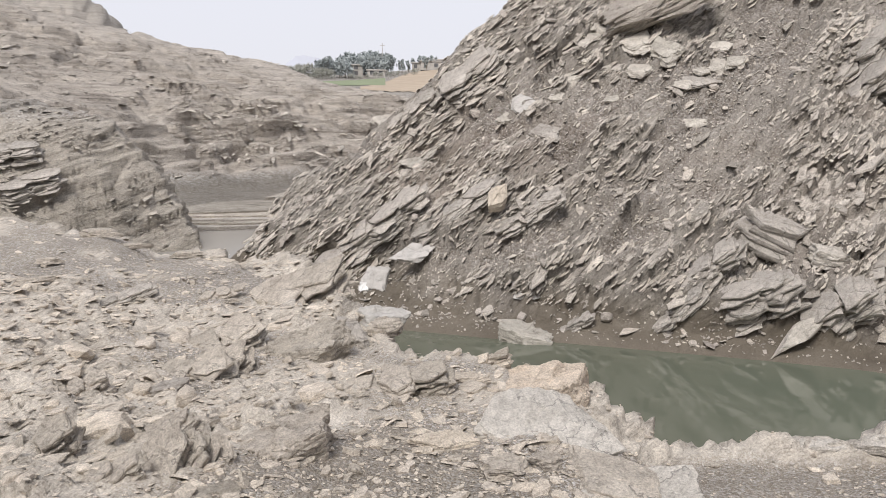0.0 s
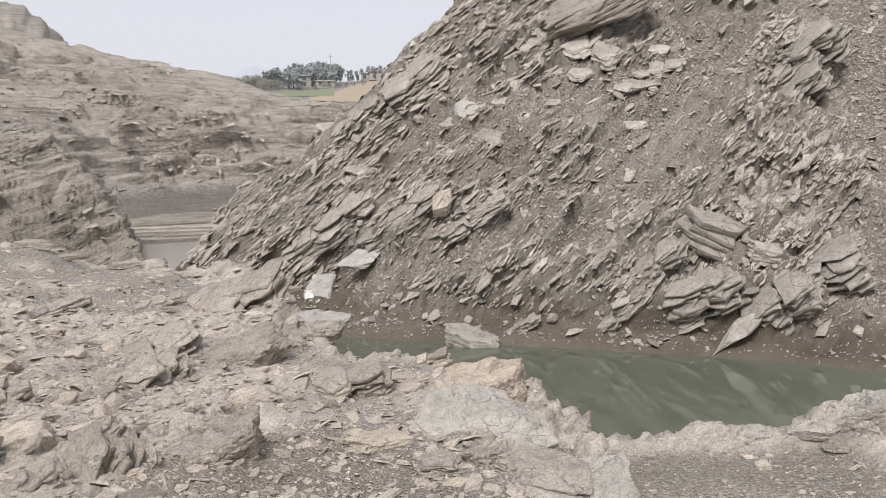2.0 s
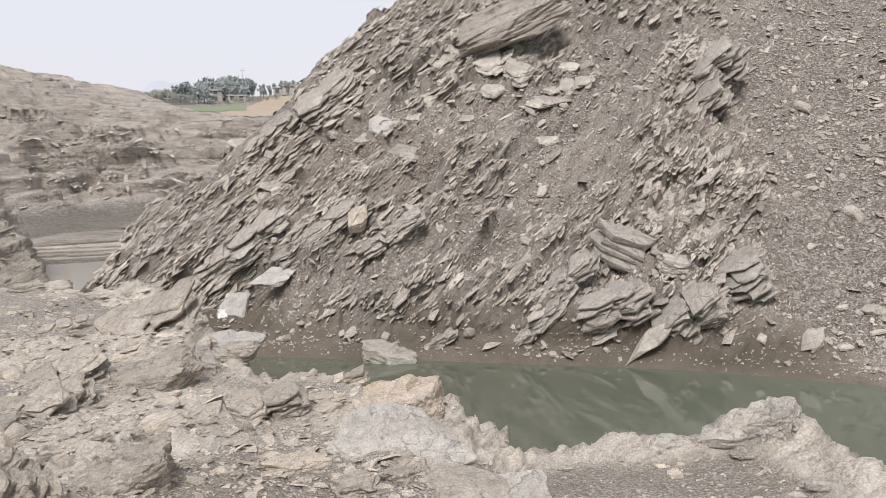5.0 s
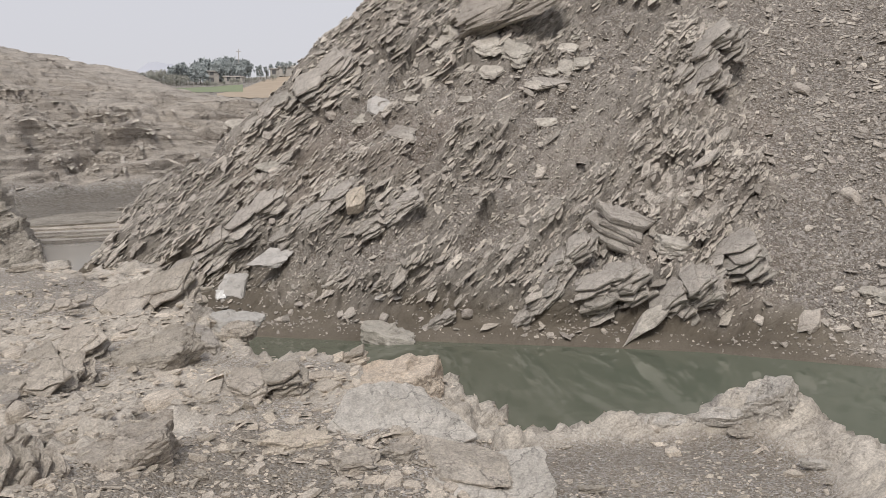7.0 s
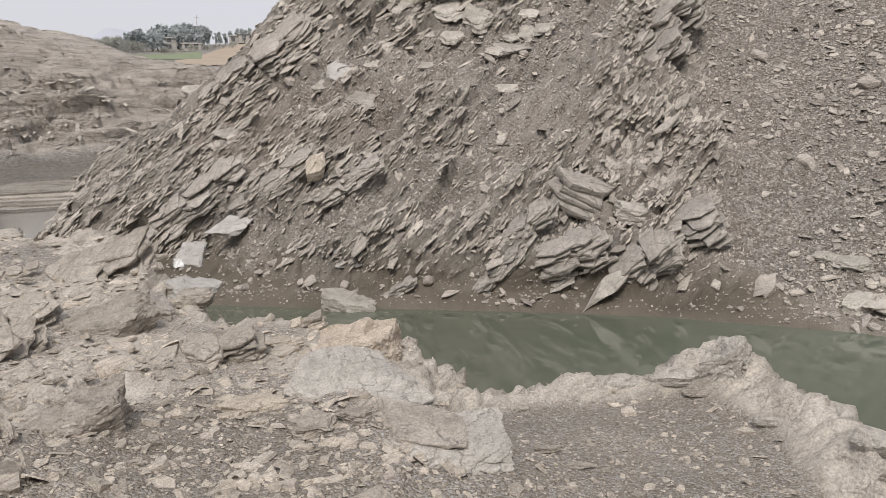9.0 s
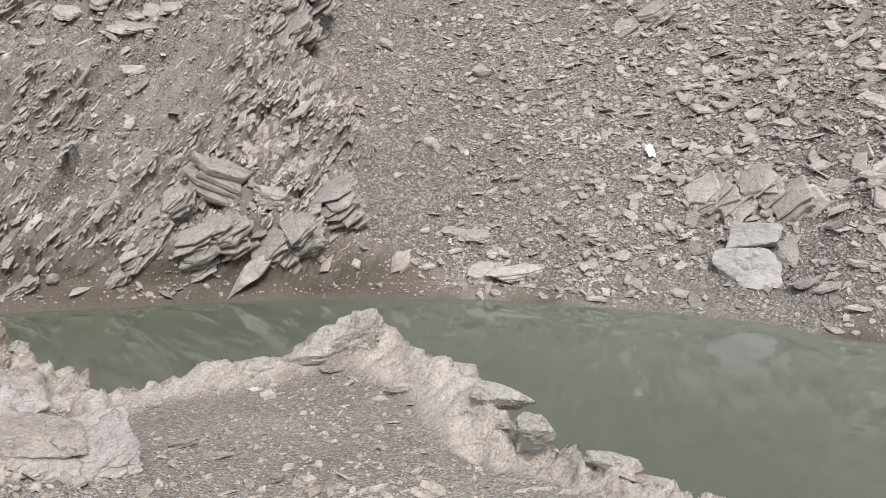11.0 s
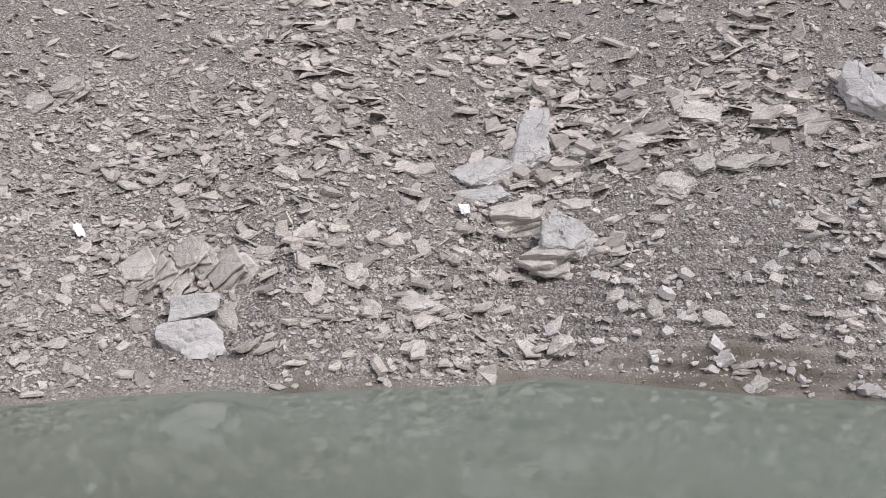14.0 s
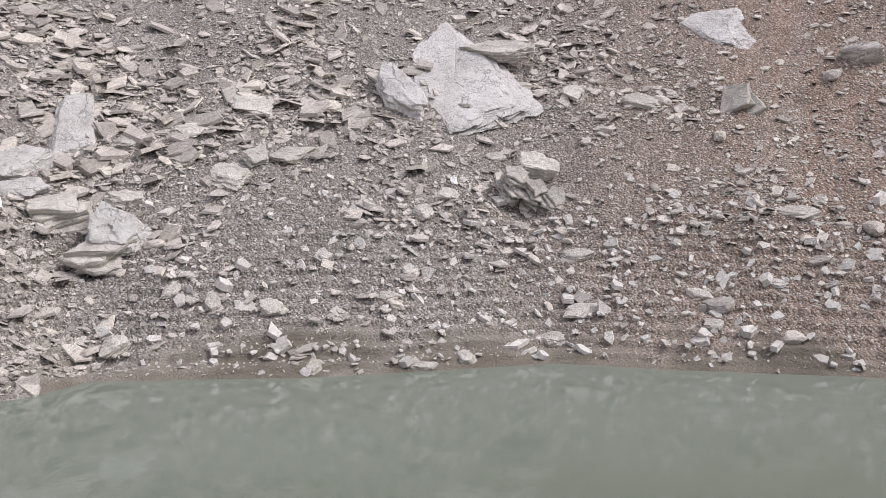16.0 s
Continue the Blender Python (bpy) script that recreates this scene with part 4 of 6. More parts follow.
w = smooth(0.0, 0.3, B["s"]) * smooth(13, 8, B["r"]) * smooth(-36, -30, B["az"]) * smooth(60, 50, B["az"]) * smooth(2.6, 3.4, B["r"]) * (0.2 + B["clump"]) * (1 - 0.97 * B["ledge"]) / (0.6 + 0.03 * B["r"] ** 2)
N = 240
i, pos, nrm = pick_spots(rng, B, w, N)
size = np.clip(0.07 * (1 - rng.random(N)) ** -0.4, 0, 0.32)
M = frames_from(nrm * 0.6 + np.array([-0.1, -0.05, 0.5]) + rng.normal(0, 0.18, (N, 3)), rng.uniform(0, 6.3, N)) * size[:, None, None]
scatter("bank_blocks", "pale blocky slate stones bedded in the bank", "bedrock", LUMPS, pos, M, PALE)


PBANK = stone("bank_slab", (0.490, 0.447, 0.393), (0.613, 0.561, 0.498), (0.695, 0.643, 0.578), (4, 2, 0), 1.8, vary=0.12, cracks=1.0, streaks=0.6, specks=0.7, relief=1.6)
RIM = stone("rim_rock", (0.551, 0.522, 0.482), (0.655, 0.624, 0.579), (0.728, 0.695, 0.647), (4, 22, 0), 1.8, vary=0.08, cracks=1.0, streaks=0.6, specks=0.6, relief=1.3)
PINK = stone("pinkish_slab", (0.47, 0.405, 0.34), (0.60, 0.525, 0.45), (0.68, 0.61, 0.53), (4, 2, 0), 2.2, streaks=0.45)
DSLAB = stone("dark_slab", (0.342, 0.315, 0.283), (0.451, 0.416, 0.377), (0.574, 0.536, 0.489), (2, 1, 0), 1.0, vary=0.06, streaks=0.5, specks=0.6, bands=(1.2, 14.0))
TAN = stone("tan_slab", (0.44, 0.395, 0.34), (0.55, 0.495, 0.43), (0.63, 0.575, 0.51), (4, 2, 0), 2.2, streaks=0.45)
rock("rock_outcrop", "large layered grey slate boulder resting on the slope", 5.42, 13.70, 1.66, 0.84, 0.62, 0.58, 21, 40, -22, 1, SLAB, 4, 5)
rock("rock_outcrop", "weathered layered slate mass jutting from the bank", 5.05, 12.80, 0.80, 1.05, 0.60, 0.55, 21, 30, 24, 2, SLAB, 4, 7)
rock("boulder", "rounded grey slate boulder half sunk in the slope", 6.14, 13.03, 1.41, 0.61, 0.35, 0.321, 25, 20, -12, 3, PSLAB, 4, 6, 0.10)
rock("leaning_stone", "pale pointed slate shard leaning at the waterline", 5.46, 12.46, 0.33, 0.50, 1.05, 0.46, 24, 50, -36, 4, PSLAB, 4, 4, 0.10)
rock("rock_outcrop", "dark cracked slate block above the water", 6.15, 12.45, 0.72, 0.90, 0.62, 0.55, 26, 42, 36, 5, SLAB, 4, 7)
rock("flat_stone", "tan oval stone standing out of the slope", 1.28, 15.42, 2.08, 0.34, 0.56, 0.22, 5, 62, -16, 6, TAN, 4, 3, 0.05)
rock("flat_stone", "pale flat slate slab lying on the slope", -0.11, 15.57, 1.09, 0.70, 0.40, 0.131, -0, 40, 25, 7, WHITE, 4, 3, 0.08)
rock("flat_stone", "pale upright slab above the muddy bank", -0.84, 15.54, 0.60, 0.40, 0.55, 0.152, -3, 60, -20, 8, WHITE, 4, 3, 0.08)
rock("flat_stone", "broad white-grey slab on the gravel slope", 1.75, 14.38, 0.78, 0.65, 0.39, 0.109, 7, 45, 22, 9, WHITE, 4, 3, 0.10)
rock("boulder", "pale boulder standing in the shallow water", 1.58, 13.40, 0.02, 0.84, 0.50, 0.42, 7, 15, -14, 10, PSLAB, 4, 2, 0.10)
rock("flat_stone", "pale diamond-shaped slate plate on the hillside", 2.00, 17.32, 3.71, 0.56, 0.72, 0.166, 7, 50, 30, 11, WHITE, 4, 3, 0.06)
rock("flat_stone", "grey slate slab on the hillside", 2.30, 16.65, 3.23, 0.61, 0.42, 0.154, 8, 35, 15, 12, SLAB, 4, 6, 0.14)
rock("stone_block", "massive dark slate block overhanging the upper slope", 4.70, 18.25, 5.90, 2.35, 0.95, 0.66, 15, 32, 26, 13, DSLAB, 5, 6, 0.12)
rock("flat_stone", "long pale slate slab on the upper slope", 5.70, 17.74, 4.96, 1.12, 0.59, 0.163, 18, 35, 6, 14, PSLAB, 4, 3, 0.10)
rock("flat_stone", "square grey slate slab on the upper slope", 4.79, 17.71, 4.89, 0.56, 0.56, 0.183, 15, 45, 20, 15, PSLAB, 4, 6, 0.14)
rock("flat_stone", "flat grey slate slab under the outcrop", 4.27, 18.00, 5.06, 0.75, 0.48, 0.133, 13, 40, 10, 16, PSLAB, 4, 6, 0.14)
rock("flat_stone", "broken slate plate under the outcrop", 3.49, 18.39, 5.06, 0.79, 0.67, 0.185, 11, 45, -25, 17, PSLAB, 4, 6, 0.14)
rock("flat_stone", "broken slate plate on the upper slope", 3.19, 18.16, 4.76, 0.69, 0.50, 0.139, 10, 45, -10, 18, PSLAB, 4, 6, 0.14)
rock("flat_stone", "small pale slab on the upper slope", 4.22, 17.50, 4.47, 0.55, 0.36, 0.101, 14, 40, 8, 19, PSLAB, 4, 6, 0.14)
rock("flat_stone", "flat slate slab on the gravel slope", 5.23, 17.04, 4.23, 0.77, 0.41, 0.115, 17, 35, -4, 20, SLAB, 4, 6, 0.14)
rock("flat_stone", "small pale slab on the upper slope", 5.74, 17.18, 4.55, 0.40, 0.44, 0.121, 18, 50, 40, 21, PSLAB, 4, 6, 0.14)
rock("rock_outcrop", "jagged dipping slate outcrop on the hillside", 8.15, 16.05, 4.65, 1.51, 0.83, 0.537, 27, 30, 42, 22, SLAB, 5, 9, 0.20)
rock("flat_stone", "pale slate slab lying below the overhanging block", 2.84, 17.78, 4.29, 0.53, 0.34, 0.109, 9, 42, 5, 23, PSLAB, 3, 3, 0.10)
rock("flat_stone", "pale slate slab lying below the overhanging block", 6.07, 18.03, 5.31, 0.53, 0.43, 0.139, 19, 42, 0, 24, PSLAB, 3, 3, 0.10)
rock("flat_stone", "pale slate slab lying below the overhanging block", 2.63, 17.44, 3.93, 0.47, 0.30, 0.096, 9, 42, 15, 25, PSLAB, 3, 3, 0.10)
rock("flat_stone", "pale slate slab lying below the overhanging block", 5.39, 17.19, 4.46, 0.33, 0.23, 0.073, 17, 42, 0, 26, PSLAB, 3, 3, 0.10)
rock("flat_stone", "pale slate slab lying below the overhanging block", 1.60, 17.38, 3.49, 0.44, 0.26, 0.085, 5, 42, 20, 27, PSLAB, 3, 3, 0.10)
rock("flat_stone", "pale slate slab lying below the overhanging block", 6.00, 17.03, 4.64, 0.38, 0.34, 0.111, 19, 42, 10, 28, PSLAB, 3, 3, 0.10)
rock("flat_stone", "pale slate slab lying below the overhanging block", 3.85, 17.87, 4.56, 0.51, 0.20, 0.065, 12, 42, 0, 29, PSLAB, 3, 3, 0.10)
rock("flat_stone", "pale slate slab lying below the overhanging block", 3.55, 18.48, 5.13, 0.66, 0.51, 0.166, 11, 42, -20, 30, PSLAB, 3, 3, 0.10)
rock("flat_stone", "pale slate slab lying below the overhanging block", 3.48, 18.75, 5.45, 0.40, 0.40, 0.130, 11, 42, 0, 31, PSLAB, 3, 3, 0.10)
rock("flat_stone", "pale slate slab lying below the overhanging block", 4.99, 17.02, 4.19, 0.49, 0.25, 0.080, 16, 42, 0, 32, PSLAB, 3, 3, 0.10)
rock("flat_stone", "pale slate slab lying below the overhanging block", 3.61, 17.06, 3.88, 0.31, 0.24, 0.078, 12, 42, 10, 33, PSLAB, 3, 3, 0.10)
rock("flat_stone", "pale slate slab lying below the overhanging block", 5.02, 16.32, 3.45, 0.57, 0.23, 0.075, 17, 42, 10, 34, PSLAB, 3, 3, 0.10)
rock("flat_stone", "pale slate slab lying below the overhanging block", 3.80, 18.55, 5.32, 0.45, 0.46, 0.148, 12, 42, -15, 35, PSLAB, 3, 3, 0.10)
rock("rock_outcrop", "dark broken slate outcrop with hollow beneath", 7.91, 15.66, 4.04, 0.98, 0.74, 0.411, 27, 30, 50, 36, SLAB, 4, 8, 0.20)
rock("flat_stone", "small pale slab on the ridge flank", -0.18, 17.74, 2.60, 0.54, 0.29, 0.082, -1, 35, 8, 37, PSLAB, 4, 6, 0.14)
rock("flat_stone", "pale slab beside a notch in the ridge", -0.73, 19.77, 3.42, 0.77, 0.48, 0.157, -2, 35, 18, 38, PSLAB, 4, 6, 0.14)
rock("rock_outcrop", "dipping slate ledge overhanging the muddy bank", -1.28, 16.32, 1.06, 1.72, 0.57, 0.264, -4, 30, 34, 39, SLAB, 5, 7, 0.18)
rock("rock_outcrop", "dipping slate ledge on the hill flank", -0.69, 16.37, 1.63, 1.72, 0.53, 0.247, -2, 30, 36, 40, SLAB, 5, 7, 0.18)
rock("rock_outcrop", "thin dipping slate ledge on the hill flank", 0.62, 15.72, 1.82, 1.65, 0.45, 0.207, 2, 30, 38, 41, SLAB, 5, 7, 0.20)
rock("rock_outcrop", "dipping slate ledge beside the oval stone", 1.86, 15.15, 1.84, 1.28, 0.39, 0.180, 7, 30, 32, 42, SLAB, 5, 6, 0.20)
rock("rock_outcrop", "cracked slate face on the ridge", 0.98, 18.65, 4.38, 1.30, 0.87, 0.405, 3, 30, 42, 43, SLAB, 4, 8, 0.14)
rock("rock_outcrop", "slate ledge along the ridge edge", -0.16, 18.84, 3.63, 1.18, 0.57, 0.264, -0, 30, 42, 44, SLAB, 4, 8, 0.16)
rock("rock_outcrop", "layered slate outcrop beside the gully", 6.94, 12.68, 1.15, 1.12, 0.84, 0.467, 29, 30, 30, 45, SLAB, 5, 9, 0.18)
rock("rock_outcrop", "low dipping slate ledge above the pool", 4.38, 13.42, 1.12, 1.29, 0.49, 0.227, 18, 30, 42, 46, SLAB, 5, 8, 0.20)
rock("rock_outcrop", "low dipping slate ledge above the pool", 3.93, 13.15, 0.54, 0.97, 0.34, 0.157, 17, 30, 45, 47, SLAB, 4, 8, 0.20)
rock("rock_outcrop", "dark wet slate ledge at the waterline", 2.37, 13.58, 0.20, 0.78, 0.24, 0.113, 10, 30, 35, 48, SLAB, 4, 6, 0.18)
rock("stone_block", "pale cracked slate block above the pool", 11.72, 8.00, 0.98, 0.78, 0.44, 0.34, 56, 58, 8, 49, WHITE, 4, 3, 0.08)
rock("stone_block", "pale squared slate block above the pool", 11.42, 7.80, 0.55, 0.82, 0.60, 0.40, 56, 58, 8, 50, WHITE, 4, 3, 0.08)
rock("rock_outcrop", "tilted pale layered slab beside the stacked blocks", 11.95, 9.05, 1.45, 0.72, 0.70, 0.34, 53, 42, 38, 51, PSLAB, 4, 7)
rock("rock_outcrop", "tilted layered slate above the stacked blocks", 12.25, 8.45, 1.50, 0.95, 0.85, 0.42, 55, 44, 42, 52, PSLAB, 4, 7)
rock("rock_outcrop", "rounded layered slate block on the scree", 12.52, 7.85, 1.48, 0.70, 0.85, 0.42, 58, 44, 48, 53, PSLAB, 4, 5)
rock("flat_stone", "upright pale slab beside the stacked blocks", 11.85, 7.49, 0.83, 0.29, 0.56, 0.208, 58, 55, 5, 54, PSLAB, 4, 3, 0.14)
rock("flat_stone", "long pale slab above the waterline", 9.09, 10.37, 0.34, 1.12, 0.34, 0.124, 41, 25, 10, 55, PSLAB, 4, 6, 0.14)
rock("flat_stone", "pale angular slab above the waterline", 8.62, 10.74, 0.29, 0.46, 0.36, 0.135, 39, 45, 30, 56, PSLAB, 4, 6, 0.14)
rock("flat_stone", "pale slab among the scree", 8.90, 11.28, 0.80, 0.62, 0.30, 0.112, 38, 35, -8, 57, PSLAB, 4, 6, 0.14)
rock("flat_stone", "small pale stone among the scree", 8.64, 11.58, 0.86, 0.34, 0.21, 0.097, 37, 35, 0, 58, PSLAB, 3, 6, 0.14)
rock("flat_stone", "small pale stone among the scree", 10.36, 9.39, 0.60, 0.33, 0.25, 0.091, 48, 40, 10, 59, PSLAB, 3, 6, 0.14)
rock("flat_stone", "pale blue-grey slate face in the scree", 17.18, 3.93, 3.58, 0.95, 1.55, 0.30, 77, 50, -14, 60, WHITE, 5, 4, 0.08)
rock("flat_stone", "pale inclined slate face in the scree", 16.20, 4.64, 3.00, 1.45, 0.72, 0.26, 74, 42, 22, 61, WHITE, 5, 4, 0.08)
rock("flat_stone", "thick pale slab in the outcrop", 15.70, 4.43, 2.55, 1.10, 0.50, 0.28, 74, 36, 12, 62, WHITE, 4, 6, 0.14)
rock("rock_outcrop", "thick layered slate block in the outcrop", 15.46, 3.79, 2.18, 1.05, 0.62, 0.36, 76, 40, 8, 63, PSLAB, 5, 4)
rock("flat_stone", "large pale slab overhanging a hollow", 15.18, 2.80, 1.90, 1.12, 0.95, 0.42, 80, 46, 10, 64, WHITE, 5, 6, 0.14, form="face")
rock("rock_outcrop", "pale layered slate under the large slab", 14.86, 3.10, 1.52, 0.85, 0.60, 0.34, 78, 34, 6, 65, PSLAB, 4, 4)
rock("flat_stone", "pale slate slab beside the large slab", 15.99, 2.80, 2.41, 0.71, 0.40, 0.184, 80, 35, 0, 66, PSLAB, 4, 6, 0.14)
rock("flat_stone", "triangular pale slab on the scree", 12.58, 5.39, 0.94, 0.36, 0.39, 0.091, 67, 55, 20, 67, PSLAB, 4, 2, 0.05)
rock("flat_stone", "pale fan-shaped slab on the scree", 12.91, 4.79, 1.00, 0.71, 0.43, 0.160, 70, 40, 10, 68, PSLAB, 4, 6, 0.14)
rock("flat_stone", "narrow pale slab on the scree", 13.08, 5.89, 1.42, 0.32, 0.45, 0.126, 66, 50, -35, 69, PSLAB, 4, 6, 0.14)
rock("flat_stone", "pale slab propped over a dark gap", 12.94, 7.41, 1.74, 0.47, 0.29, 0.107, 60, 40, 30, 70, PSLAB, 4, 6, 0.14)
rock("flat_stone", "long narrow slab on the scree", 14.51, 7.79, 3.07, 0.54, 0.27, 0.076, 62, 35, -35, 71, PSLAB, 4, 6, 0.14)
rock("boulder", "pale angular boulder on the wet bank", 13.45, 2.58, 0.36, 0.44, 0.29, 0.264, 79, 35, 35, 72, PSLAB, 4, 6, 0.10)
rock("rock_outcrop", "low dark slate outcrop in the scree", 14.02, 12.52, 4.51, 1.17, 0.69, 0.318, 48, 35, 30, 73, SLAB, 4, 8, 0.20)
rock("flat_stone", "large pale slate face high on the scree", 19.02, -3.45, 4.84, 2.45, 3.30, 0.30, 100, 42, 4, 74, WHITE, 6, 5, 0.12, form="face")
rock("flat_stone", "pale cracked slab beside the large face", 18.20, -2.18, 4.33, 0.76, 1.39, 0.515, 97, 50, 32, 75, WHITE, 4, 5, 0.14)
rock("flat_stone", "thick pale slab above the large face", 19.35, -4.55, 5.45, 1.50, 0.60, 0.30, 103, 40, -4, 76, PSLAB, 4, 5, 0.10)
rock("rock_outcrop", "dark dipping slate ledge below a boulder", 16.02, -4.36, 2.40, 1.20, 0.66, 0.46, 105, 40, -30, 78, SLAB, 5, 7)
rock("stone_block", "grey slate boulder on a dark ledge", 16.52, -4.62, 2.92, 0.78, 0.48, 0.36, 105, 35, -6, 79, PSLAB, 4, 6, 0.10)
rock("flat_stone", "pale slate slab lying on the coarse scree", 17.97, 0.79, 4.09, 0.89, 0.50, 0.208, 87, 38, -4, 80, PSLAB, 4, 6, 0.14)
rock("flat_stone", "pale slate slab lying on the coarse scree", 17.07, 2.91, 3.41, 0.62, 0.39, 0.164, 80, 38, 5, 81, PSLAB, 4, 6, 0.14)
rock("flat_stone", "pale slate slab lying on the coarse scree", 16.66, 0.67, 3.11, 0.55, 0.40, 0.167, 88, 38, 10, 82, PSLAB, 4, 6, 0.14)
rock("flat_stone", "pale slate slab lying on the coarse scree", 16.32, 1.11, 2.81, 0.72, 0.53, 0.219, 86, 38, -20, 83, PSLAB, 4, 6, 0.14)
rock("flat_stone", "pale slate slab lying on the coarse scree", 16.75, 0.00, 3.18, 0.71, 0.40, 0.168, 90, 38, 20, 84, PSLAB, 4, 6, 0.14)
rock("flat_stone", "pale slate slab lying on the coarse scree", 17.31, 1.84, 3.60, 0.74, 0.37, 0.156, 84, 38, 5, 85, PSLAB, 4, 6, 0.14)
rock("flat_stone", "small angular pale stone on the gravel slope", 13.97, 1.24, 0.90, 0.23, 0.37, 0.171, 85, 45, -10, 86, PSLAB, 3, 3, 0.14)
rock("flat_stone", "small angular pale stone on the gravel slope", 13.88, 0.31, 0.81, 0.39, 0.38, 0.177, 89, 45, -30, 87, PSLAB, 3, 3, 0.14)
rock("flat_stone", "small angular pale stone on the gravel slope", 14.16, 1.87, 1.05, 0.30, 0.23, 0.108, 82, 45, 30, 88, PSLAB, 3, 3, 0.14)
rock("flat_stone", "small angular pale stone on the gravel slope", 13.03, 5.86, 1.41, 0.36, 0.41, 0.192, 66, 45, -35, 89, PSLAB, 3, 3, 0.14)
rock("flat_stone", "small angular pale stone on the gravel slope", 15.60, -2.26, 2.15, 0.37, 0.34, 0.158, 98, 45, 0, 90, PSLAB, 3, 3, 0.14)
rock("flat_stone", "small angular pale stone on the gravel slope", 14.06, -1.49, 0.92, 0.33, 0.18, 0.082, 96, 45, 0, 91, PSLAB, 3, 3, 0.14)
rock("flat_stone", "small angular pale stone on the gravel slope", 17.06, -3.91, 3.12, 0.48, 0.25, 0.115, 103, 45, 0, 92, PSLAB, 3, 3, 0.14)
rock("flat_stone", "pale stone lying on mud at the waterline", 12.82, -0.27, 0.11, 0.22, 0.36, 0.166, 91, 30, -20, 93, PSLAB, 3, 3, 0.14)
rock("flat_stone", "pale stone lying on mud at the waterline", 12.83, -1.81, 0.07, 0.45, 0.16, 0.072, 98, 30, 0, 94, PSLAB, 3, 3, 0.14)
rock("flat_stone", "pale stone lying on mud at the waterline", 13.01, -2.53, 0.12, 0.26, 0.30, 0.139, 101, 30, 10, 95, PSLAB, 3, 3, 0.14)
rock("flat_stone", "pale stone lying on mud at the waterline", 13.45, -4.00, 0.26, 0.43, 0.26, 0.122, 107, 30, 0, 96, PSLAB, 3, 3, 0.14)
rock("flat_stone", "pale slate stone on the fine gravel slope", 18.33, -5.81, 4.48, 0.61, 0.52, 0.239, 108, 38, -20, 97, PSLAB, 3, 4, 0.14)
rock("flat_stone", "pale slate stone on the fine gravel slope", 17.59, -7.00, 4.26, 0.94, 0.40, 0.184, 112, 38, -15, 98, PSLAB, 3, 4, 0.14)
rock("flat_stone", "pale slate stone on the fine gravel slope", 14.13, -8.58, 2.17, 0.75, 0.31, 0.142, 121, 38, -5, 99, PSLAB, 3, 4, 0.14)
rock("flat_stone", "pale slate stone on the fine gravel slope", 13.74, -4.60, 0.66, 0.52, 0.32, 0.147, 109, 38, 15, 100, PSLAB, 3, 4, 0.14)
rock("flat_stone", "pale slate stone on the fine gravel slope", 13.45, -4.00, 0.27, 0.39, 0.23, 0.108, 107, 38, 5, 101, PSLAB, 3, 4, 0.14)
rock("flat_stone", "pale slate stone on the fine gravel slope", 12.70, -6.38, 0.56, 0.32, 0.27, 0.127, 117, 38, 10, 102, PSLAB, 3, 4, 0.14)
rock("flat_stone", "pale slate stone on the fine gravel slope", 13.33, -6.44, 0.93, 0.47, 0.21, 0.097, 116, 38, -10, 103, PSLAB, 3, 4, 0.14)
rock("flat_stone", "pale slate stone on the fine gravel slope", 14.49, -1.88, 1.24, 0.30, 0.28, 0.131, 97, 38, 30, 104, PSLAB, 3, 4, 0.14)
rock("flat_stone", "pale slate stone on the fine gravel slope", 14.73, -4.81, 1.45, 0.58, 0.26, 0.121, 108, 38, 5, 105, PSLAB, 3, 4, 0.14)
rock("flat_stone", "pale slate stone on the fine gravel slope", 16.13, -2.77, 2.45, 0.45, 0.33, 0.151, 100, 38, -20, 106, PSLAB, 3, 4, 0.14)
rock("flat_stone", "pale slate face near a rusty streak", 19.15, -9.34, 6.00, 1.90, 1.15, 0.30, 116, 45, -38, 107, WHITE, 5, 5, 0.10)
rock("rock_outcrop", "small pale slate face in the gravel", 16.88, -8.80, 4.23, 0.65, 1.02, 0.332, 118, 50, 30, 108, PSLAB, 4, 4, 0.10)
rock("boulder", "grey boulder below the rusty streak", 17.14, -11.66, 5.26, 0.86, 0.53, 0.488, 124, 35, 10, 109, SLAB, 4, 6, 0.10)
rock("flat_stone", "large flat pale slate slab on the bank", 0.60, 5.10, 1.49, 0.98, 0.74, 0.15, 7, 20, -6, 110, RIM, 5, 4, 0.06, form="face")
rock("stone_block", "pinkish tan angular rock at the bank edge", 0.78, 5.72, 1.46, 0.52, 0.44, 0.42, 8, 6, 8, 111, PINK, 5, 4, 0.10)
rock("flat_stone", "tan flat slab among the gravel", 0.01, 4.85, 1.49, 0.38, 0.17, 0.054, 0, 12, -5, 112, TAN, 4, 3, 0.08)
rock("stone_block", "small square tan stone on gravel", -0.11, 4.75, 1.46, 0.11, 0.06, 0.042, -1, 10, 0, 113, TAN, 3, 3, 0.14)
rock("flat_stone", "tilted pale slab beside the flat slab", 0.70, 4.70, 1.37, 0.40, 0.25, 0.118, 8, 15, 25, 114, PBANK, 4, 4, 0.14)
rock("flat_stone", "pale slab among broken stones", 0.33, 4.42, 1.51, 0.27, 0.19, 0.070, 4, 12, 15, 115, PBANK, 4, 6, 0.14)
rock("flat_stone", "small pale slab among broken stones", 0.54, 4.45, 1.53, 0.17, 0.13, 0.062, 7, 12, -20, 116, PBANK, 4, 6, 0.14)
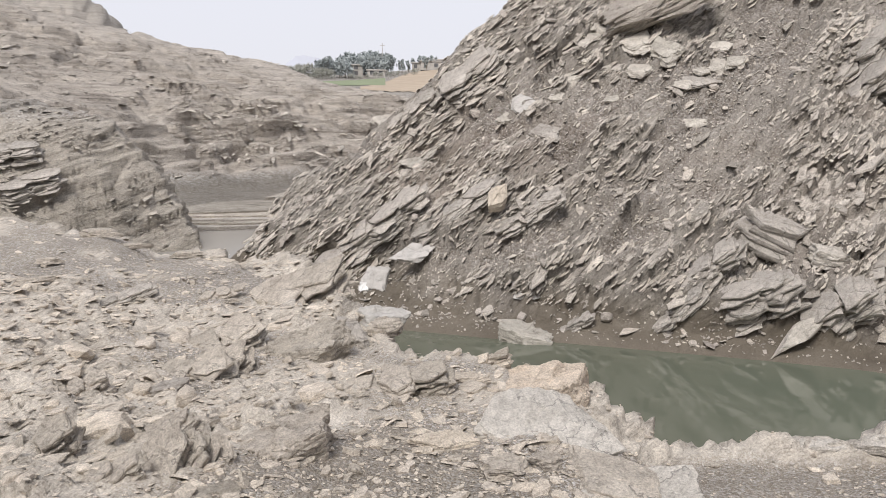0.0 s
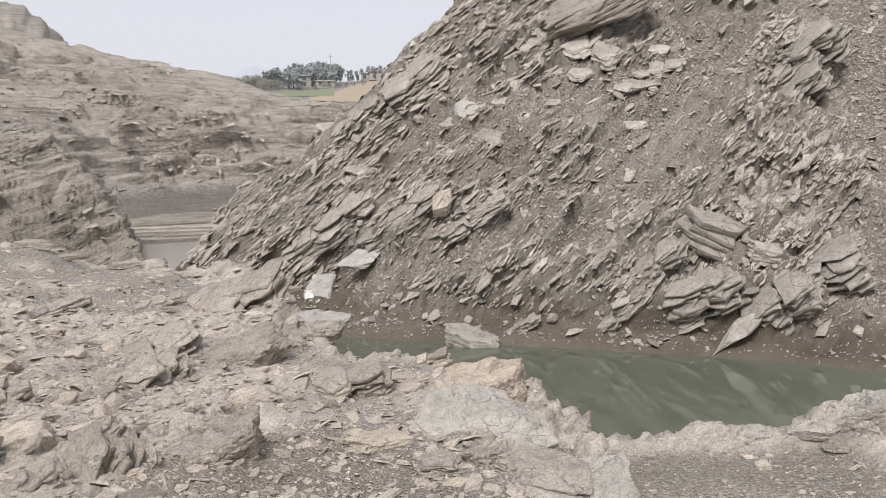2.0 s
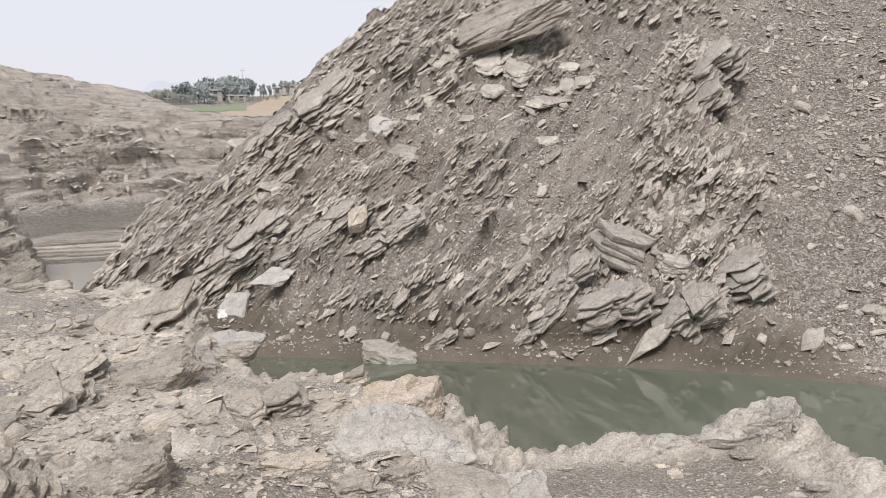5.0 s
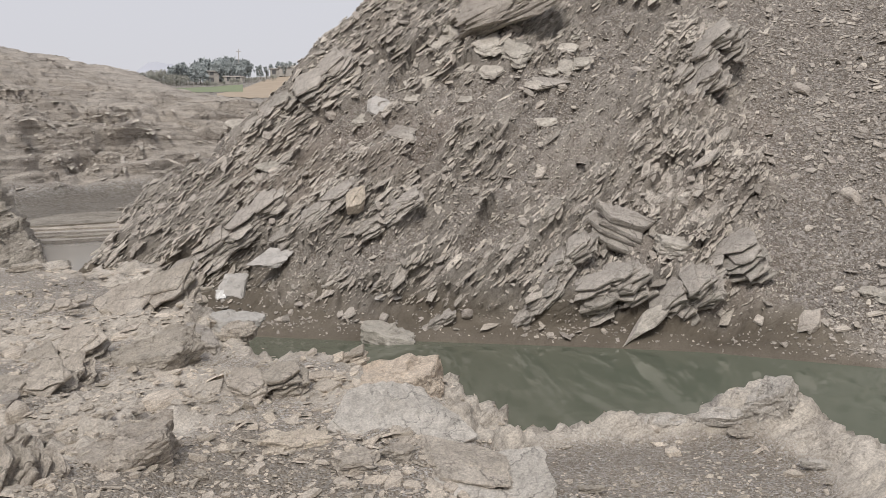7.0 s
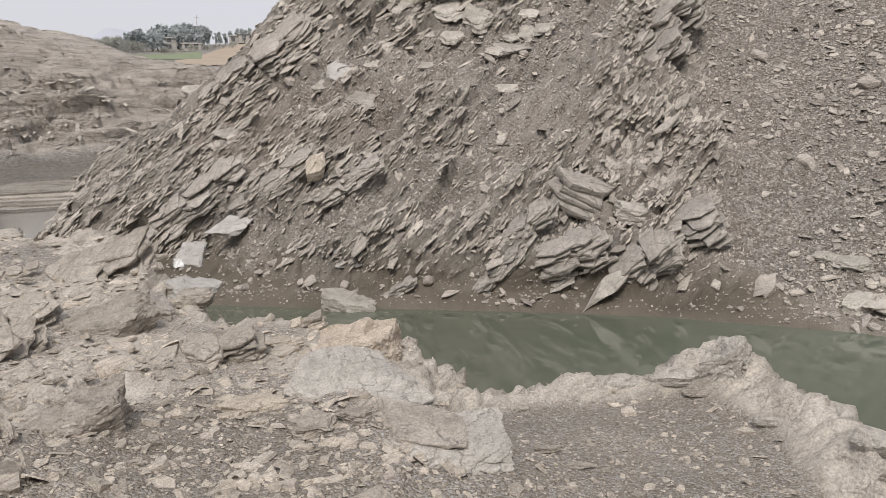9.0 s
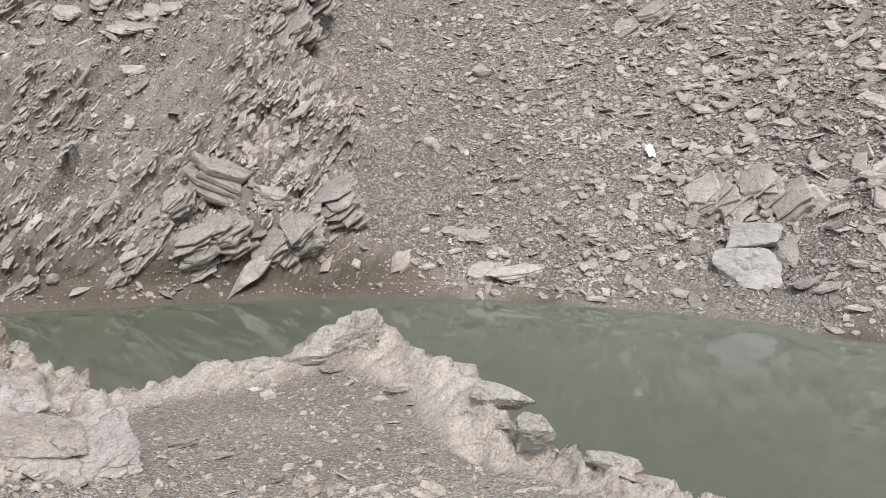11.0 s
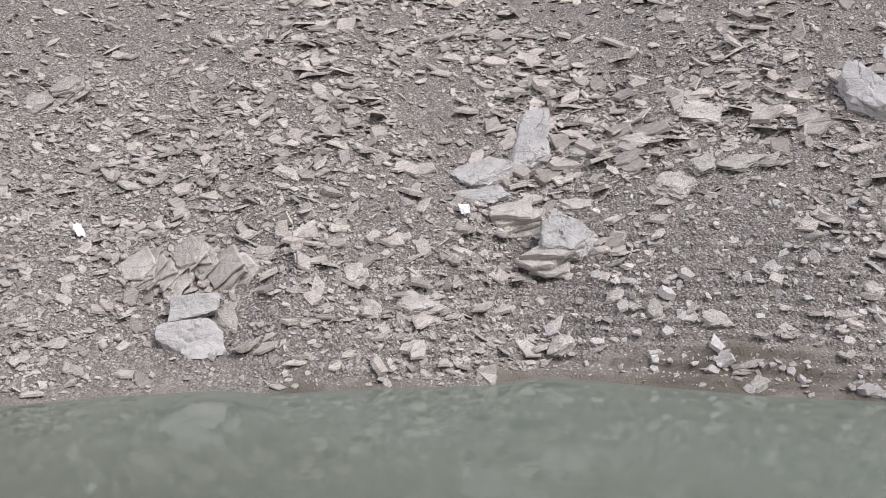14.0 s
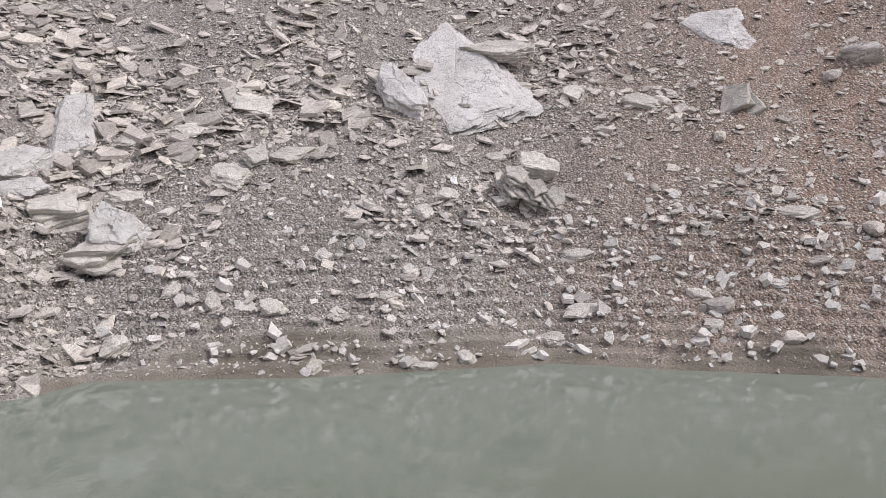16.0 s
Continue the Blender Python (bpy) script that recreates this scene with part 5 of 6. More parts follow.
rock("flat_stone", "rounded tan stone among slabs", 0.48, 4.69, 1.30, 0.25, 0.13, 0.061, 6, 12, 10, 117, TAN, 4, 6, 0.14)
rock("flat_stone", "broad pale slab sloping down to the gravel ledge", 0.92, 4.27, 1.48, 0.56, 0.33, 0.121, 12, 14, -30, 118, PBANK, 5, 4, 0.07)
rock("boulder", "pale cracked boulder bedded in gravel", -0.90, 4.60, 1.52, 0.60, 0.42, 0.30, -11, 16, 12, 119, PBANK, 5, 2, 0.10)
rock("rock_outcrop", "pale layered slate outcrop in the bank", -1.56, 4.75, 1.55, 0.41, 0.16, 0.108, -18, 25, 25, 120, PBANK, 5, 8, 0.14)
rock("rock_outcrop", "tilted layered slate block in the bank", -1.32, 4.26, 1.60, 0.26, 0.30, 0.28, -16, 35, 52, 121, PBANK, 4, 8)
rock("rock_outcrop", "steep layered slate ridge in the bank", -1.55, 6.60, 1.41, 0.31, 0.31, 0.252, -13, 30, 40, 122, PBANK, 4, 9, 0.14)
rock("boulder", "dark grey slate stone in the bank", -1.75, 5.63, 1.56, 0.27, 0.12, 0.107, -17, 20, 15, 123, SLAB, 4, 6, 0.14)
rock("boulder", "pale lumpy rock in the bank", -1.03, 7.05, 1.42, 0.76, 0.50, 0.38, -8, 18, 15, 124, PBANK, 5, 2, 0.10)
rock("rock_outcrop", "pale layered slate ledge in the bank", -0.26, 5.95, 1.45, 0.74, 0.34, 0.20, -3, 22, 14, 125, PBANK, 5, 8)
rock("boulder", "grey split slate block on the bank edge", -0.73, 7.61, 1.43, 0.36, 0.30, 0.277, -5, 15, -15, 126, SLAB, 4, 6, 0.14)
rock("boulder", "pale stone on the bank edge", -0.42, 7.85, 1.46, 0.34, 0.18, 0.165, -3, 12, 0, 127, PBANK, 4, 6, 0.14)
rock("flat_stone", "pale slab on the bank edge", -0.66, 8.25, 1.49, 0.33, 0.16, 0.089, -5, 12, -8, 128, PBANK, 4, 6, 0.14)
rock("rock_outcrop", "massive layered slate rib at the end of the bank", -1.28, 9.00, 1.48, 0.95, 0.62, 0.44, -8, 26, 28, 129, PBANK, 5, 9)
rock("rock_outcrop", "layered slate rib across the bank", -2.12, 9.07, 1.50, 0.53, 0.25, 0.146, -13, 18, 12, 130, PBANK, 4, 9, 0.14)
rock("rock_outcrop", "grey slate knob in the bank", -3.02, 8.69, 1.53, 0.57, 0.23, 0.158, -19, 18, 18, 131, SLAB, 4, 7, 0.14)
rock("rock_outcrop", "pale layered slate hump in the bank", -2.30, 5.50, 1.57, 0.38, 0.21, 0.123, -23, 18, 20, 132, PBANK, 4, 8, 0.14)
rock("rock_outcrop", "pale layered slate hump at the path side", -2.09, 4.40, 1.60, 0.40, 0.25, 0.146, -25, 20, 30, 133, PBANK, 5, 8, 0.14)
rock("rock_outcrop", "pale tilted slate ledge at the path side", -1.61, 3.95, 1.61, 0.38, 0.17, 0.099, -22, 20, 28, 134, PBANK, 5, 8, 0.14)
rock("rock_outcrop", "tan broken ledge at the bank edge", 0.45, 6.76, 1.43, 0.35, 0.17, 0.118, 4, 15, 20, 135, TAN, 4, 7, 0.16)
rock("rock_outcrop", "pale broken ledge at the bank edge", 0.06, 6.88, 1.40, 0.32, 0.16, 0.109, 0, 15, 15, 136, PBANK, 4, 7, 0.16)
rock("flat_stone", "tan slab on the bank", 0.25, 6.20, 1.47, 0.27, 0.13, 0.060, 2, 12, 0, 137, TAN, 4, 6, 0.14)
rock("flat_stone", "pale flat stone on the crest of the bank", -4.29, 11.63, 1.86, 0.52, 0.17, 0.109, -20, 8, 5, 138, PBANK, 3, 3, 0.14)
rock("flat_stone", "pale flat stone on the crest of the bank", -3.94, 11.80, 1.67, 0.40, 0.13, 0.084, -18, 8, 5, 139, PBANK, 3, 3, 0.14)
rock("flat_stone", "pale flat stone on the crest of the bank", -4.42, 10.24, 1.70, 0.28, 0.12, 0.075, -23, 8, 5, 140, PBANK, 3, 3, 0.14)
rock("flat_stone", "pale flat stone on the crest of the bank", -3.93, 8.69, 1.74, 0.40, 0.10, 0.063, -24, 8, 5, 141, PBANK, 3, 3, 0.14)
rock("flat_stone", "pale flat stone on the crest of the bank", -3.34, 12.23, 1.50, 0.44, 0.15, 0.097, -15, 8, 5, 142, PBANK, 3, 3, 0.14)
rock("boulder", "pale ragged rock along the rim of the ledge", 2.46, 5.22, 1.30, 0.37, 0.12, 0.108, 25, 22, 5, 145, RIM, 4, 2, 0.10)
rock("boulder", "pale ragged rock along the rim of the ledge", 2.71, 5.03, 1.39, 0.37, 0.13, 0.117, 28, 22, 7, 146, RIM, 4, 2, 0.10)
rock("boulder", "pale pointed rock on the rim of the ledge", 3.02, 4.93, 1.46, 0.40, 0.30, 0.36, 31, 24, 24, 147, RIM, 5, 5, 0.10)
rock("boulder", "pale ragged rock along the rim of the ledge", 3.27, 5.15, 1.27, 0.26, 0.15, 0.142, 32, 22, -10, 148, RIM, 4, 2, 0.10)
rock("boulder", "pale ragged rock along the rim of the ledge", 3.33, 4.34, 1.33, 0.39, 0.14, 0.128, 37, 22, -7, 149, RIM, 4, 2, 0.10)
rock("boulder", "pale ragged rock along the rim of the ledge", 3.03, 3.52, 1.49, 0.30, 0.13, 0.122, 41, 22, -10, 150, RIM, 4, 2, 0.10)
rock("boulder", "pale ragged rock along the rim of the ledge", 2.98, 3.18, 1.43, 0.22, 0.15, 0.136, 43, 22, -12, 151, RIM, 4, 2, 0.10)
rock("boulder", "pale ragged rock along the rim of the ledge", 3.10, 2.75, 1.38, 0.27, 0.09, 0.087, 48, 22, -4, 152, RIM, 4, 2, 0.10)
rock("boulder", "pale ragged rock along the rim of the ledge", 2.97, 4.31, 1.32, 0.26, 0.07, 0.064, 35, 22, -5, 153, RIM, 4, 2, 0.10)
rock("flat_stone", "broad pale weathered slab beside the gravel ledge", 0.98, 4.12, 1.42, 0.66, 0.60, 0.13, 13, 16, -14, 154, RIM, 5, 4, 0.08)
rock("stone", "loose pale slate stone on the gravel ledge", 1.59, 4.35, 1.28, 0.14, 0.06, 0.033, 20, 8, 5, 155, PBANK, 3, 3, 0.14)
rock("stone", "loose pale slate stone on the gravel ledge", 1.80, 3.65, 1.30, 0.07, 0.06, 0.035, 26, 8, 5, 156, PBANK, 3, 3, 0.14)
rock("stone", "loose pale slate stone on the gravel ledge", 1.98, 3.36, 1.31, 0.10, 0.06, 0.033, 31, 8, 5, 157, PBANK, 3, 3, 0.14)
rock("stone", "loose pale slate stone on the gravel ledge", 2.94, 3.36, 1.40, 0.08, 0.05, 0.028, 41, 8, 5, 158, PBANK, 3, 3, 0.14)
rock("stone", "loose pale slate stone on the gravel ledge", 2.67, 3.00, 1.30, 0.12, 0.04, 0.022, 42, 8, 5, 159, PBANK, 3, 3, 0.14)
rock("stone", "loose pale slate stone on the gravel ledge", 2.47, 3.36, 1.30, 0.08, 0.03, 0.019, 36, 8, 5, 160, PBANK, 3, 3, 0.14)
rock("stone", "loose pale slate stone on the gravel ledge", 1.67, 4.06, 1.30, 0.16, 0.04, 0.024, 22, 8, 5, 161, PBANK, 3, 3, 0.14)
rock("stone", "loose pale slate stone on the gravel ledge", 1.72, 5.23, 1.19, 0.16, 0.04, 0.022, 18, 8, 5, 162, PBANK, 3, 3, 0.14)
rock("stone", "loose pale slate stone on the gravel ledge", 2.77, 4.86, 1.34, 0.18, 0.06, 0.031, 30, 8, 5, 163, PBANK, 3, 3, 0.14)
rock("stone", "loose pale stone on the bank", -0.71, 4.98, 1.48, 0.07, 0.08, 0.053, -8, 10, 5, 164, PBANK, 3, 3, 0.14)
rock("stone", "loose pale stone on the bank", -0.46, 4.40, 1.49, 0.09, 0.08, 0.050, -6, 10, 5, 165, PBANK, 3, 3, 0.14)
rock("stone", "loose pale stone on the bank", -0.52, 4.15, 1.49, 0.06, 0.04, 0.026, -7, 10, 5, 166, PBANK, 3, 3, 0.14)
rock("stone", "loose pale stone on the bank", -0.29, 4.74, 1.48, 0.08, 0.06, 0.037, -3, 10, 5, 167, PBANK, 3, 3, 0.14)
rock("stone", "loose pale stone on the bank", 0.32, 6.34, 1.40, 0.12, 0.06, 0.039, 3, 10, 5, 168, PBANK, 3, 3, 0.14)
rock("stone", "loose pale stone on the bank", -0.92, 9.92, 1.51, 0.21, 0.08, 0.055, -5, 10, 5, 169, PBANK, 3, 3, 0.14)
rock("stone", "loose pale stone on the bank", -2.01, 8.79, 1.53, 0.17, 0.06, 0.041, -13, 10, 5, 170, PBANK, 3, 3, 0.14)
rock("stone", "loose pale stone on the bank", -0.92, 5.40, 1.55, 0.12, 0.06, 0.038, -10, 10, 5, 171, PBANK, 3, 3, 0.14)
rock("boulder", "pale cracked rock at the foot of the bank", -1.15, 3.84, 1.50, 0.42, 0.28, 0.18, -16, 14, 6, 172, PBANK, 4, 2, 0.10)
rock("rock_outcrop", "layered grey slate hump in the bank", -1.72, 7.30, 1.42, 0.62, 0.42, 0.28, -13, 24, 24, 173, PBANK, 4, 8)
rock("rock_outcrop", "layered pale slate hump in the bank", -1.74, 6.34, 1.42, 0.50, 0.36, 0.24, -15, 24, 20, 174, PBANK, 4, 8)
rock("boulder", "white boulder at the corner of the pool", -0.48, 8.28, 1.44, 0.46, 0.30, 0.24, -4, 14, -4, 175, WHITE, 4, 2, 0.10)
rock("rock_outcrop", "pile of tilted pale slabs on the spur", -8.75, 19.9, 1.9, 1.2, 0.7, 0.40, -23, 22, 14, 176, SLAB, 4, 7)
rock("rock_outcrop", "pile of tilted pale slabs on the spur", -9.25, 20.2, 2.6, 1.1, 0.7, 0.36, -24, 22, 10, 177, SLAB, 4, 7)


# ---- scraps of white plastic ----
SCRAP, n, l, p = nodes("white_plastic")
p.inputs["Base Color"].default_value = (0.86, 0.86, 0.85, 1)
p.inputs["Roughness"].default_value = 0.45


def scrap(label, x, y, z, w, h, bearing, seed):
    """A crumpled sheet of plastic."""
    g = np.random.default_rng(seed)
    bm = bmesh.new()
    bmesh.ops.create_grid(bm, x_segments=7, y_segments=7, size=0.5)
    co = np.array([v.co[:] for v in bm.verts])
    k = fbm(co[:, 0] * 4, co[:, 1] * 4, co[:, 0] * 0 + seed, seed, 3) - 0.5
    edge = 1 + 0.35 * (fbm(np.arctan2(co[:, 1], co[:, 0]), co[:, 0] * 0, co[:, 0] * 0, seed + 3, 2) - 0.5)
    for v, c, kk, e in zip(bm.verts, co, k, edge):
        v.co = (c[0] * e * w, c[1] * e * h, kk * 0.6 * w + g.normal(0, 0.01))
    bmesh.ops.solidify(bm, geom=bm.faces[:], thickness=0.004)
    me = bpy.data.meshes.new("plastic_scrap")
    bm.to_mesh(me)
    bm.free()
    me.materials.append(SCRAP)
    ob = new("plastic_scrap", me)
    ob.matrix_world = Matrix.Translation((x, y, z)) @ pose(0, 0, 0, 0, 0, -bearing) @ pose(0, 0, 0, 55, 0, 25)
    return tagged(ob, label, "litter")


scrap("crumpled white plastic scrap on the scree", 11.86, 10.22, 2.16, 0.14, 0.24, 49, 1)
scrap("torn white plastic scrap below a pale slab", 15.10, 4.64, 2.40, 0.18, 0.22, 73, 2)
scrap("small white plastic scrap among loose stones", 16.28, -2.93, 2.70, 0.13, 0.15, 100, 3)
scrap("white plastic scrap on the muddy slope", -1.06, 15.35, 0.50, 0.16, 0.16, -4, 4)


# ---- the far country ----
def valley_z(x, y):
    return float(valley(np.array([x]), np.array([y]))[0])


def plain(name, a, b, scale, rough=0.9):
    m, n, l, p = nodes(name)
    tex = n.new("ShaderNodeTexCoord")
    k = add(n, "ShaderNodeTexNoise", Scale=scale, Detail=5.0, Roughness=0.65)
    l.new(tex.outputs["Object"], k.inputs["Vector"])
    l.new(ramp(n, l, k.outputs[0], [(0.35, a), (0.65, b)]), p.inputs["Base Color"])
    p.inputs["Roughness"].default_value = rough
    p.inputs["Specular IOR Level"].default_value = 0.2
    return m


# Field colours stand paler than crop and soil: haze of the distance painted in.
CROP = plain("young_crop", (0.19, 0.23, 0.14), (0.25, 0.28, 0.18), 0.5)
FALLOW = plain("orange_soil", (0.36, 0.295, 0.225), (0.43, 0.355, 0.275), 0.25)
# Leaf colours are lifted pale and grey, with distance haze mixed in.
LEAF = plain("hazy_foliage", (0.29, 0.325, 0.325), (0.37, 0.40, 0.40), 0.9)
BUSH = plain("hazy_dry_foliage", (0.30, 0.31, 0.275), (0.38, 0.38, 0.34), 0.9)
BARK = plain("grey_bark", (0.14, 0.12, 0.10), (0.24, 0.21, 0.18), 3.0)
PLASTER = plain("pale_plaster", (0.40, 0.38, 0.355), (0.5, 0.475, 0.44), 0.8)
ROOF = plain("concrete_roof", (0.42, 0.40, 0.38), (0.54, 0.51, 0.48), 0.8)
DARK = plain("dark_window", (0.11, 0.11, 0.115), (0.16, 0.16, 0.165), 1.0, 0.3)
# The ridge is painted close to the sky's tone: aerial haze in the colour.
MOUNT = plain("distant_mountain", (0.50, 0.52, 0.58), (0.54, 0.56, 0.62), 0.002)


def draped(name, label, category, az0, az1, r0, r1, lift, material):
    a = np.linspace(az0, az1, 40)
    t = np.linspace(0, 1, 30)
    aa, tt = np.meshgrid(a, t, indexing="ij")
    ragged = 10 * (fbm(aa * 0.8, tt * 0.0, aa * 0, 91, 3) - 0.5)
    rr = r0 + ragged + (r1 - r0) * tt * (0.25 + 0.75 * smooth(az0, az0 + 4.0, aa))
    x, y = rr * np.sin(np.radians(aa)), rr * np.cos(np.radians(aa))
    return tagged(sheet(name, x, y, valley(x, y) + lift, material), label, category, kind="structure")


draped("field_green", "green young crop field on the far slope", "field", -8.0, -2.0, 198, 262, 0.06, CROP)
draped("field_orange", "bare orange-brown ploughed field on the far slope", "field", -3.6, 6.0, 150, 305, 0.03, FALLOW)

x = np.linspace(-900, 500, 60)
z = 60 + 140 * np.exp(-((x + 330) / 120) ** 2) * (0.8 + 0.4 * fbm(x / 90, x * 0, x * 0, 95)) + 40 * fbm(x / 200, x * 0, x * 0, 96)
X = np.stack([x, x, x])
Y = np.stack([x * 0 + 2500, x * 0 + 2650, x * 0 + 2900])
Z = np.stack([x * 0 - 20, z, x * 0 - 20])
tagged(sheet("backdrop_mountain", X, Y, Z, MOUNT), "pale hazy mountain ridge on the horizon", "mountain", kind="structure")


def part(name, bm, material, parent, label=""):
    me = bpy.data.meshes.new(name)
    bm.to_mesh(me)
    bm.free()
    me.materials.append(material)
    ob = new(name, me)
    ob.parent = parent
    if label:
        tagged(ob, label)
    return ob


def box(bm, x0, x1, y0, y1, z0, z1, bevel=0.0):
    m = Matrix.Translation(((x0 + x1) / 2, (y0 + y1) / 2, (z0 + z1) / 2)) @ Matrix.Diagonal((x1 - x0, y1 - y0, z1 - z0, 1))
    made = bmesh.ops.create_cube(bm, size=1, matrix=m)
    if bevel:
        edges = list({e for v in made["verts"] for e in v.link_edges})
        bmesh.ops.bevel(bm, geom=edges, offset=bevel, segments=1, affect="EDGES")
    return bm


def tree(name, label, height, width, seed, leaf, slim=False):
    g = np.random.default_rng(seed)
    root = tagged(new(name), label, "tree", group="far grove")
    bm = bmesh.new()
    top = height * 0.62
    ways = [((0, 0, 0), (g.normal(0, 0.15), g.normal(0, 0.15), top), height * 0.026, height * 0.010)]
    for k in range(6):
        z0 = height * g.uniform(0.22, 0.55)
        a = g.uniform(0, 6.28)
        ways.append(((0, 0, z0), (math.cos(a) * width * 0.33, math.sin(a) * width * 0.33, z0 + height * g.uniform(0.15, 0.3)), height * 0.011, height * 0.004))
    for p0, p1, r0, r1 in ways:
        p0, p1 = Vector(p0), Vector(p1)
        m = Matrix.Translation((p0 + p1) / 2) @ (p1 - p0).to_track_quat("Z", "Y").to_matrix().to_4x4()
        bmesh.ops.create_cone(bm, cap_ends=True, segments=7, radius1=r0, radius2=r1, depth=(p1 - p0).length, matrix=m)
    part("trunk", bm, BARK, root, "grey trunk and limbs")
    n = 330
    blobs = [(g.normal(0, width * 0.2), g.normal(0, width * 0.2), height * g.uniform(0.2 if slim else 0.36, 0.88), width * g.uniform(0.16, 0.3)) for _ in range(9)]
    V, F = [], []
    for k in range(n):
        bx, by, bz, br = blobs[k % len(blobs)]
        d = g.normal(0, 1, 3)
        d /= np.linalg.norm(d)
        c = np.array([bx, by, bz]) + d * br * g.uniform(0.6, 1.1) * (0.6 if slim else 1, 0.6 if slim else 1, 1.2)
        s = height * g.uniform(0.025, 0.055)
        q = [c + g.normal(0, s, 3) for _ in range(4)]
        o = len(V)
        V += q
        F += [(o, o + 1, o + 2), (o, o + 2, o + 3), (o, o + 3, o + 1), (o + 1, o + 3, o + 2)]
    crown = new("crown", tri_mesh("crown", np.array(V), np.array(F), leaf))
    crown.parent = root
    return root


def stand(ob, az, r, turn=0, scale=1.0, sink=0.1):
    x, y = r * math.sin(radians(az)), r * math.cos(radians(az))
    ob.scale = (scale,) * 3
    return Matrix.Translation((x, y, valley_z(x, y) - sink)) @ pose(0, 0, 0, 0, 0, turn)


def plant(master, spots):
    for az, r, k in spots:
        c = copy_thing(master, Matrix.Identity(4))
        c.matrix_basis = stand(c, az, r, az * 77, k) @ Matrix.Scale(k, 4)


g = np.random.default_rng(77)
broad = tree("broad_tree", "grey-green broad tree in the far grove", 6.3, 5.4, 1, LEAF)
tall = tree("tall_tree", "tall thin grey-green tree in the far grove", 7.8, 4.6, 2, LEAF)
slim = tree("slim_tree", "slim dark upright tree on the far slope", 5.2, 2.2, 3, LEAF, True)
low = tree("low_tree", "low rounded dry green tree by the field", 4.0, 5.6, 4, BUSH)
for az, r in ((-5.6, 285), (-2.7, 290), (0.6, 300), (-7.4, 272)):
    m = (broad, tall, slim, low)[((-5.6, -2.7, 0.6, -7.4).index(az))]
    m.matrix_basis = stand(m, az, r)
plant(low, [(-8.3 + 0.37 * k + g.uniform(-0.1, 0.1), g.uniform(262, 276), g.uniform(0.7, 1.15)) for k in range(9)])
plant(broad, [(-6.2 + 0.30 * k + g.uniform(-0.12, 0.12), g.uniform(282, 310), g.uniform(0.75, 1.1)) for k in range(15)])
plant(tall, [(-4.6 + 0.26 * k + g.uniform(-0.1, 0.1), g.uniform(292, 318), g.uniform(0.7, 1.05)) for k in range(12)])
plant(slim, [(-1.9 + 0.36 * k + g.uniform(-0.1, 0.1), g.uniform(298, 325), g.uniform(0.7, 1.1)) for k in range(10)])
plant(low, [(-4.2 + 0.5 * k + g.uniform(-0.1, 0.1), g.uniform(266, 272), g.uniform(0.3, 0.55)) for k in range(9)])


def house(label, az, r, w, d, h, storeys, turn):
    root = tagged(new("house"), label, "house", group="far houses")
    root.matrix_basis = stand(root, az, r, turn, 1.0, 0.3)
    part("wall", box(bmesh.new(), -w / 2, w / 2, -d / 2, d / 2, 0, h * storeys, 0.05), PLASTER, root, "pale plastered wall")
    part("roof", box(bmesh.new(), -w / 2 - 0.4, w / 2 + 0.4, -d / 2 - 0.4, d / 2 + 0.4, h * storeys + 0.003, h * storeys + 0.35, 0.05), ROOF, root, "flat concrete roof")
    n = max(2, int(w / 2.6))
    for st in range(storeys):
        for k in range(n):
            x = -w / 2 + w * (k + 0.5) / n
            z = st * h + 0.9
            win = part("window", box(bmesh.new(), x - 0.6, x + 0.6, -d / 2 - 0.06, -d / 2 + 0.02, z, z + 1.35), DARK, root, "dark window")
            part("sill", box(bmesh.new(), x - 0.75, x + 0.75, -d / 2 - 0.16, -d / 2 - 0.003, z - 0.12, z - 0.003), ROOF, win)
    return root


house("pale two-storey house with flat roof among trees", -3.6, 290, 5.5, 5, 2.0, 2, 4)
house("low pale house beside the grove", -2.5, 280, 5.5, 5, 2.1, 1, -6)
house("low pale house on the far rise", 0.9, 308, 7, 6, 2.8, 1, 0)
house("pale house on the far rise", 1.6, 312, 8, 6, 2.9, 1, 8)
house("small pale house on the far rise", 0.2, 312, 5, 5, 2.6, 1, -5)
mast = tagged(new("utility_pole"), "thin tall utility pole above the grove", "pole")
mast.matrix_basis = stand(mast, -2.2, 296)
bm = bmesh.new()
bmesh.ops.create_cone(bm, cap_ends=True, segments=8, radius1=0.16, radius2=0.09, depth=10.5, matrix=Matrix.Translation((0, 0, 5.25)))
part("shaft", bm, ROOF, mast)
part("crossarm", box(bmesh.new(), -0.8, 0.8, -0.07, 0.07, 9.6, 9.75), ROOF, mast)

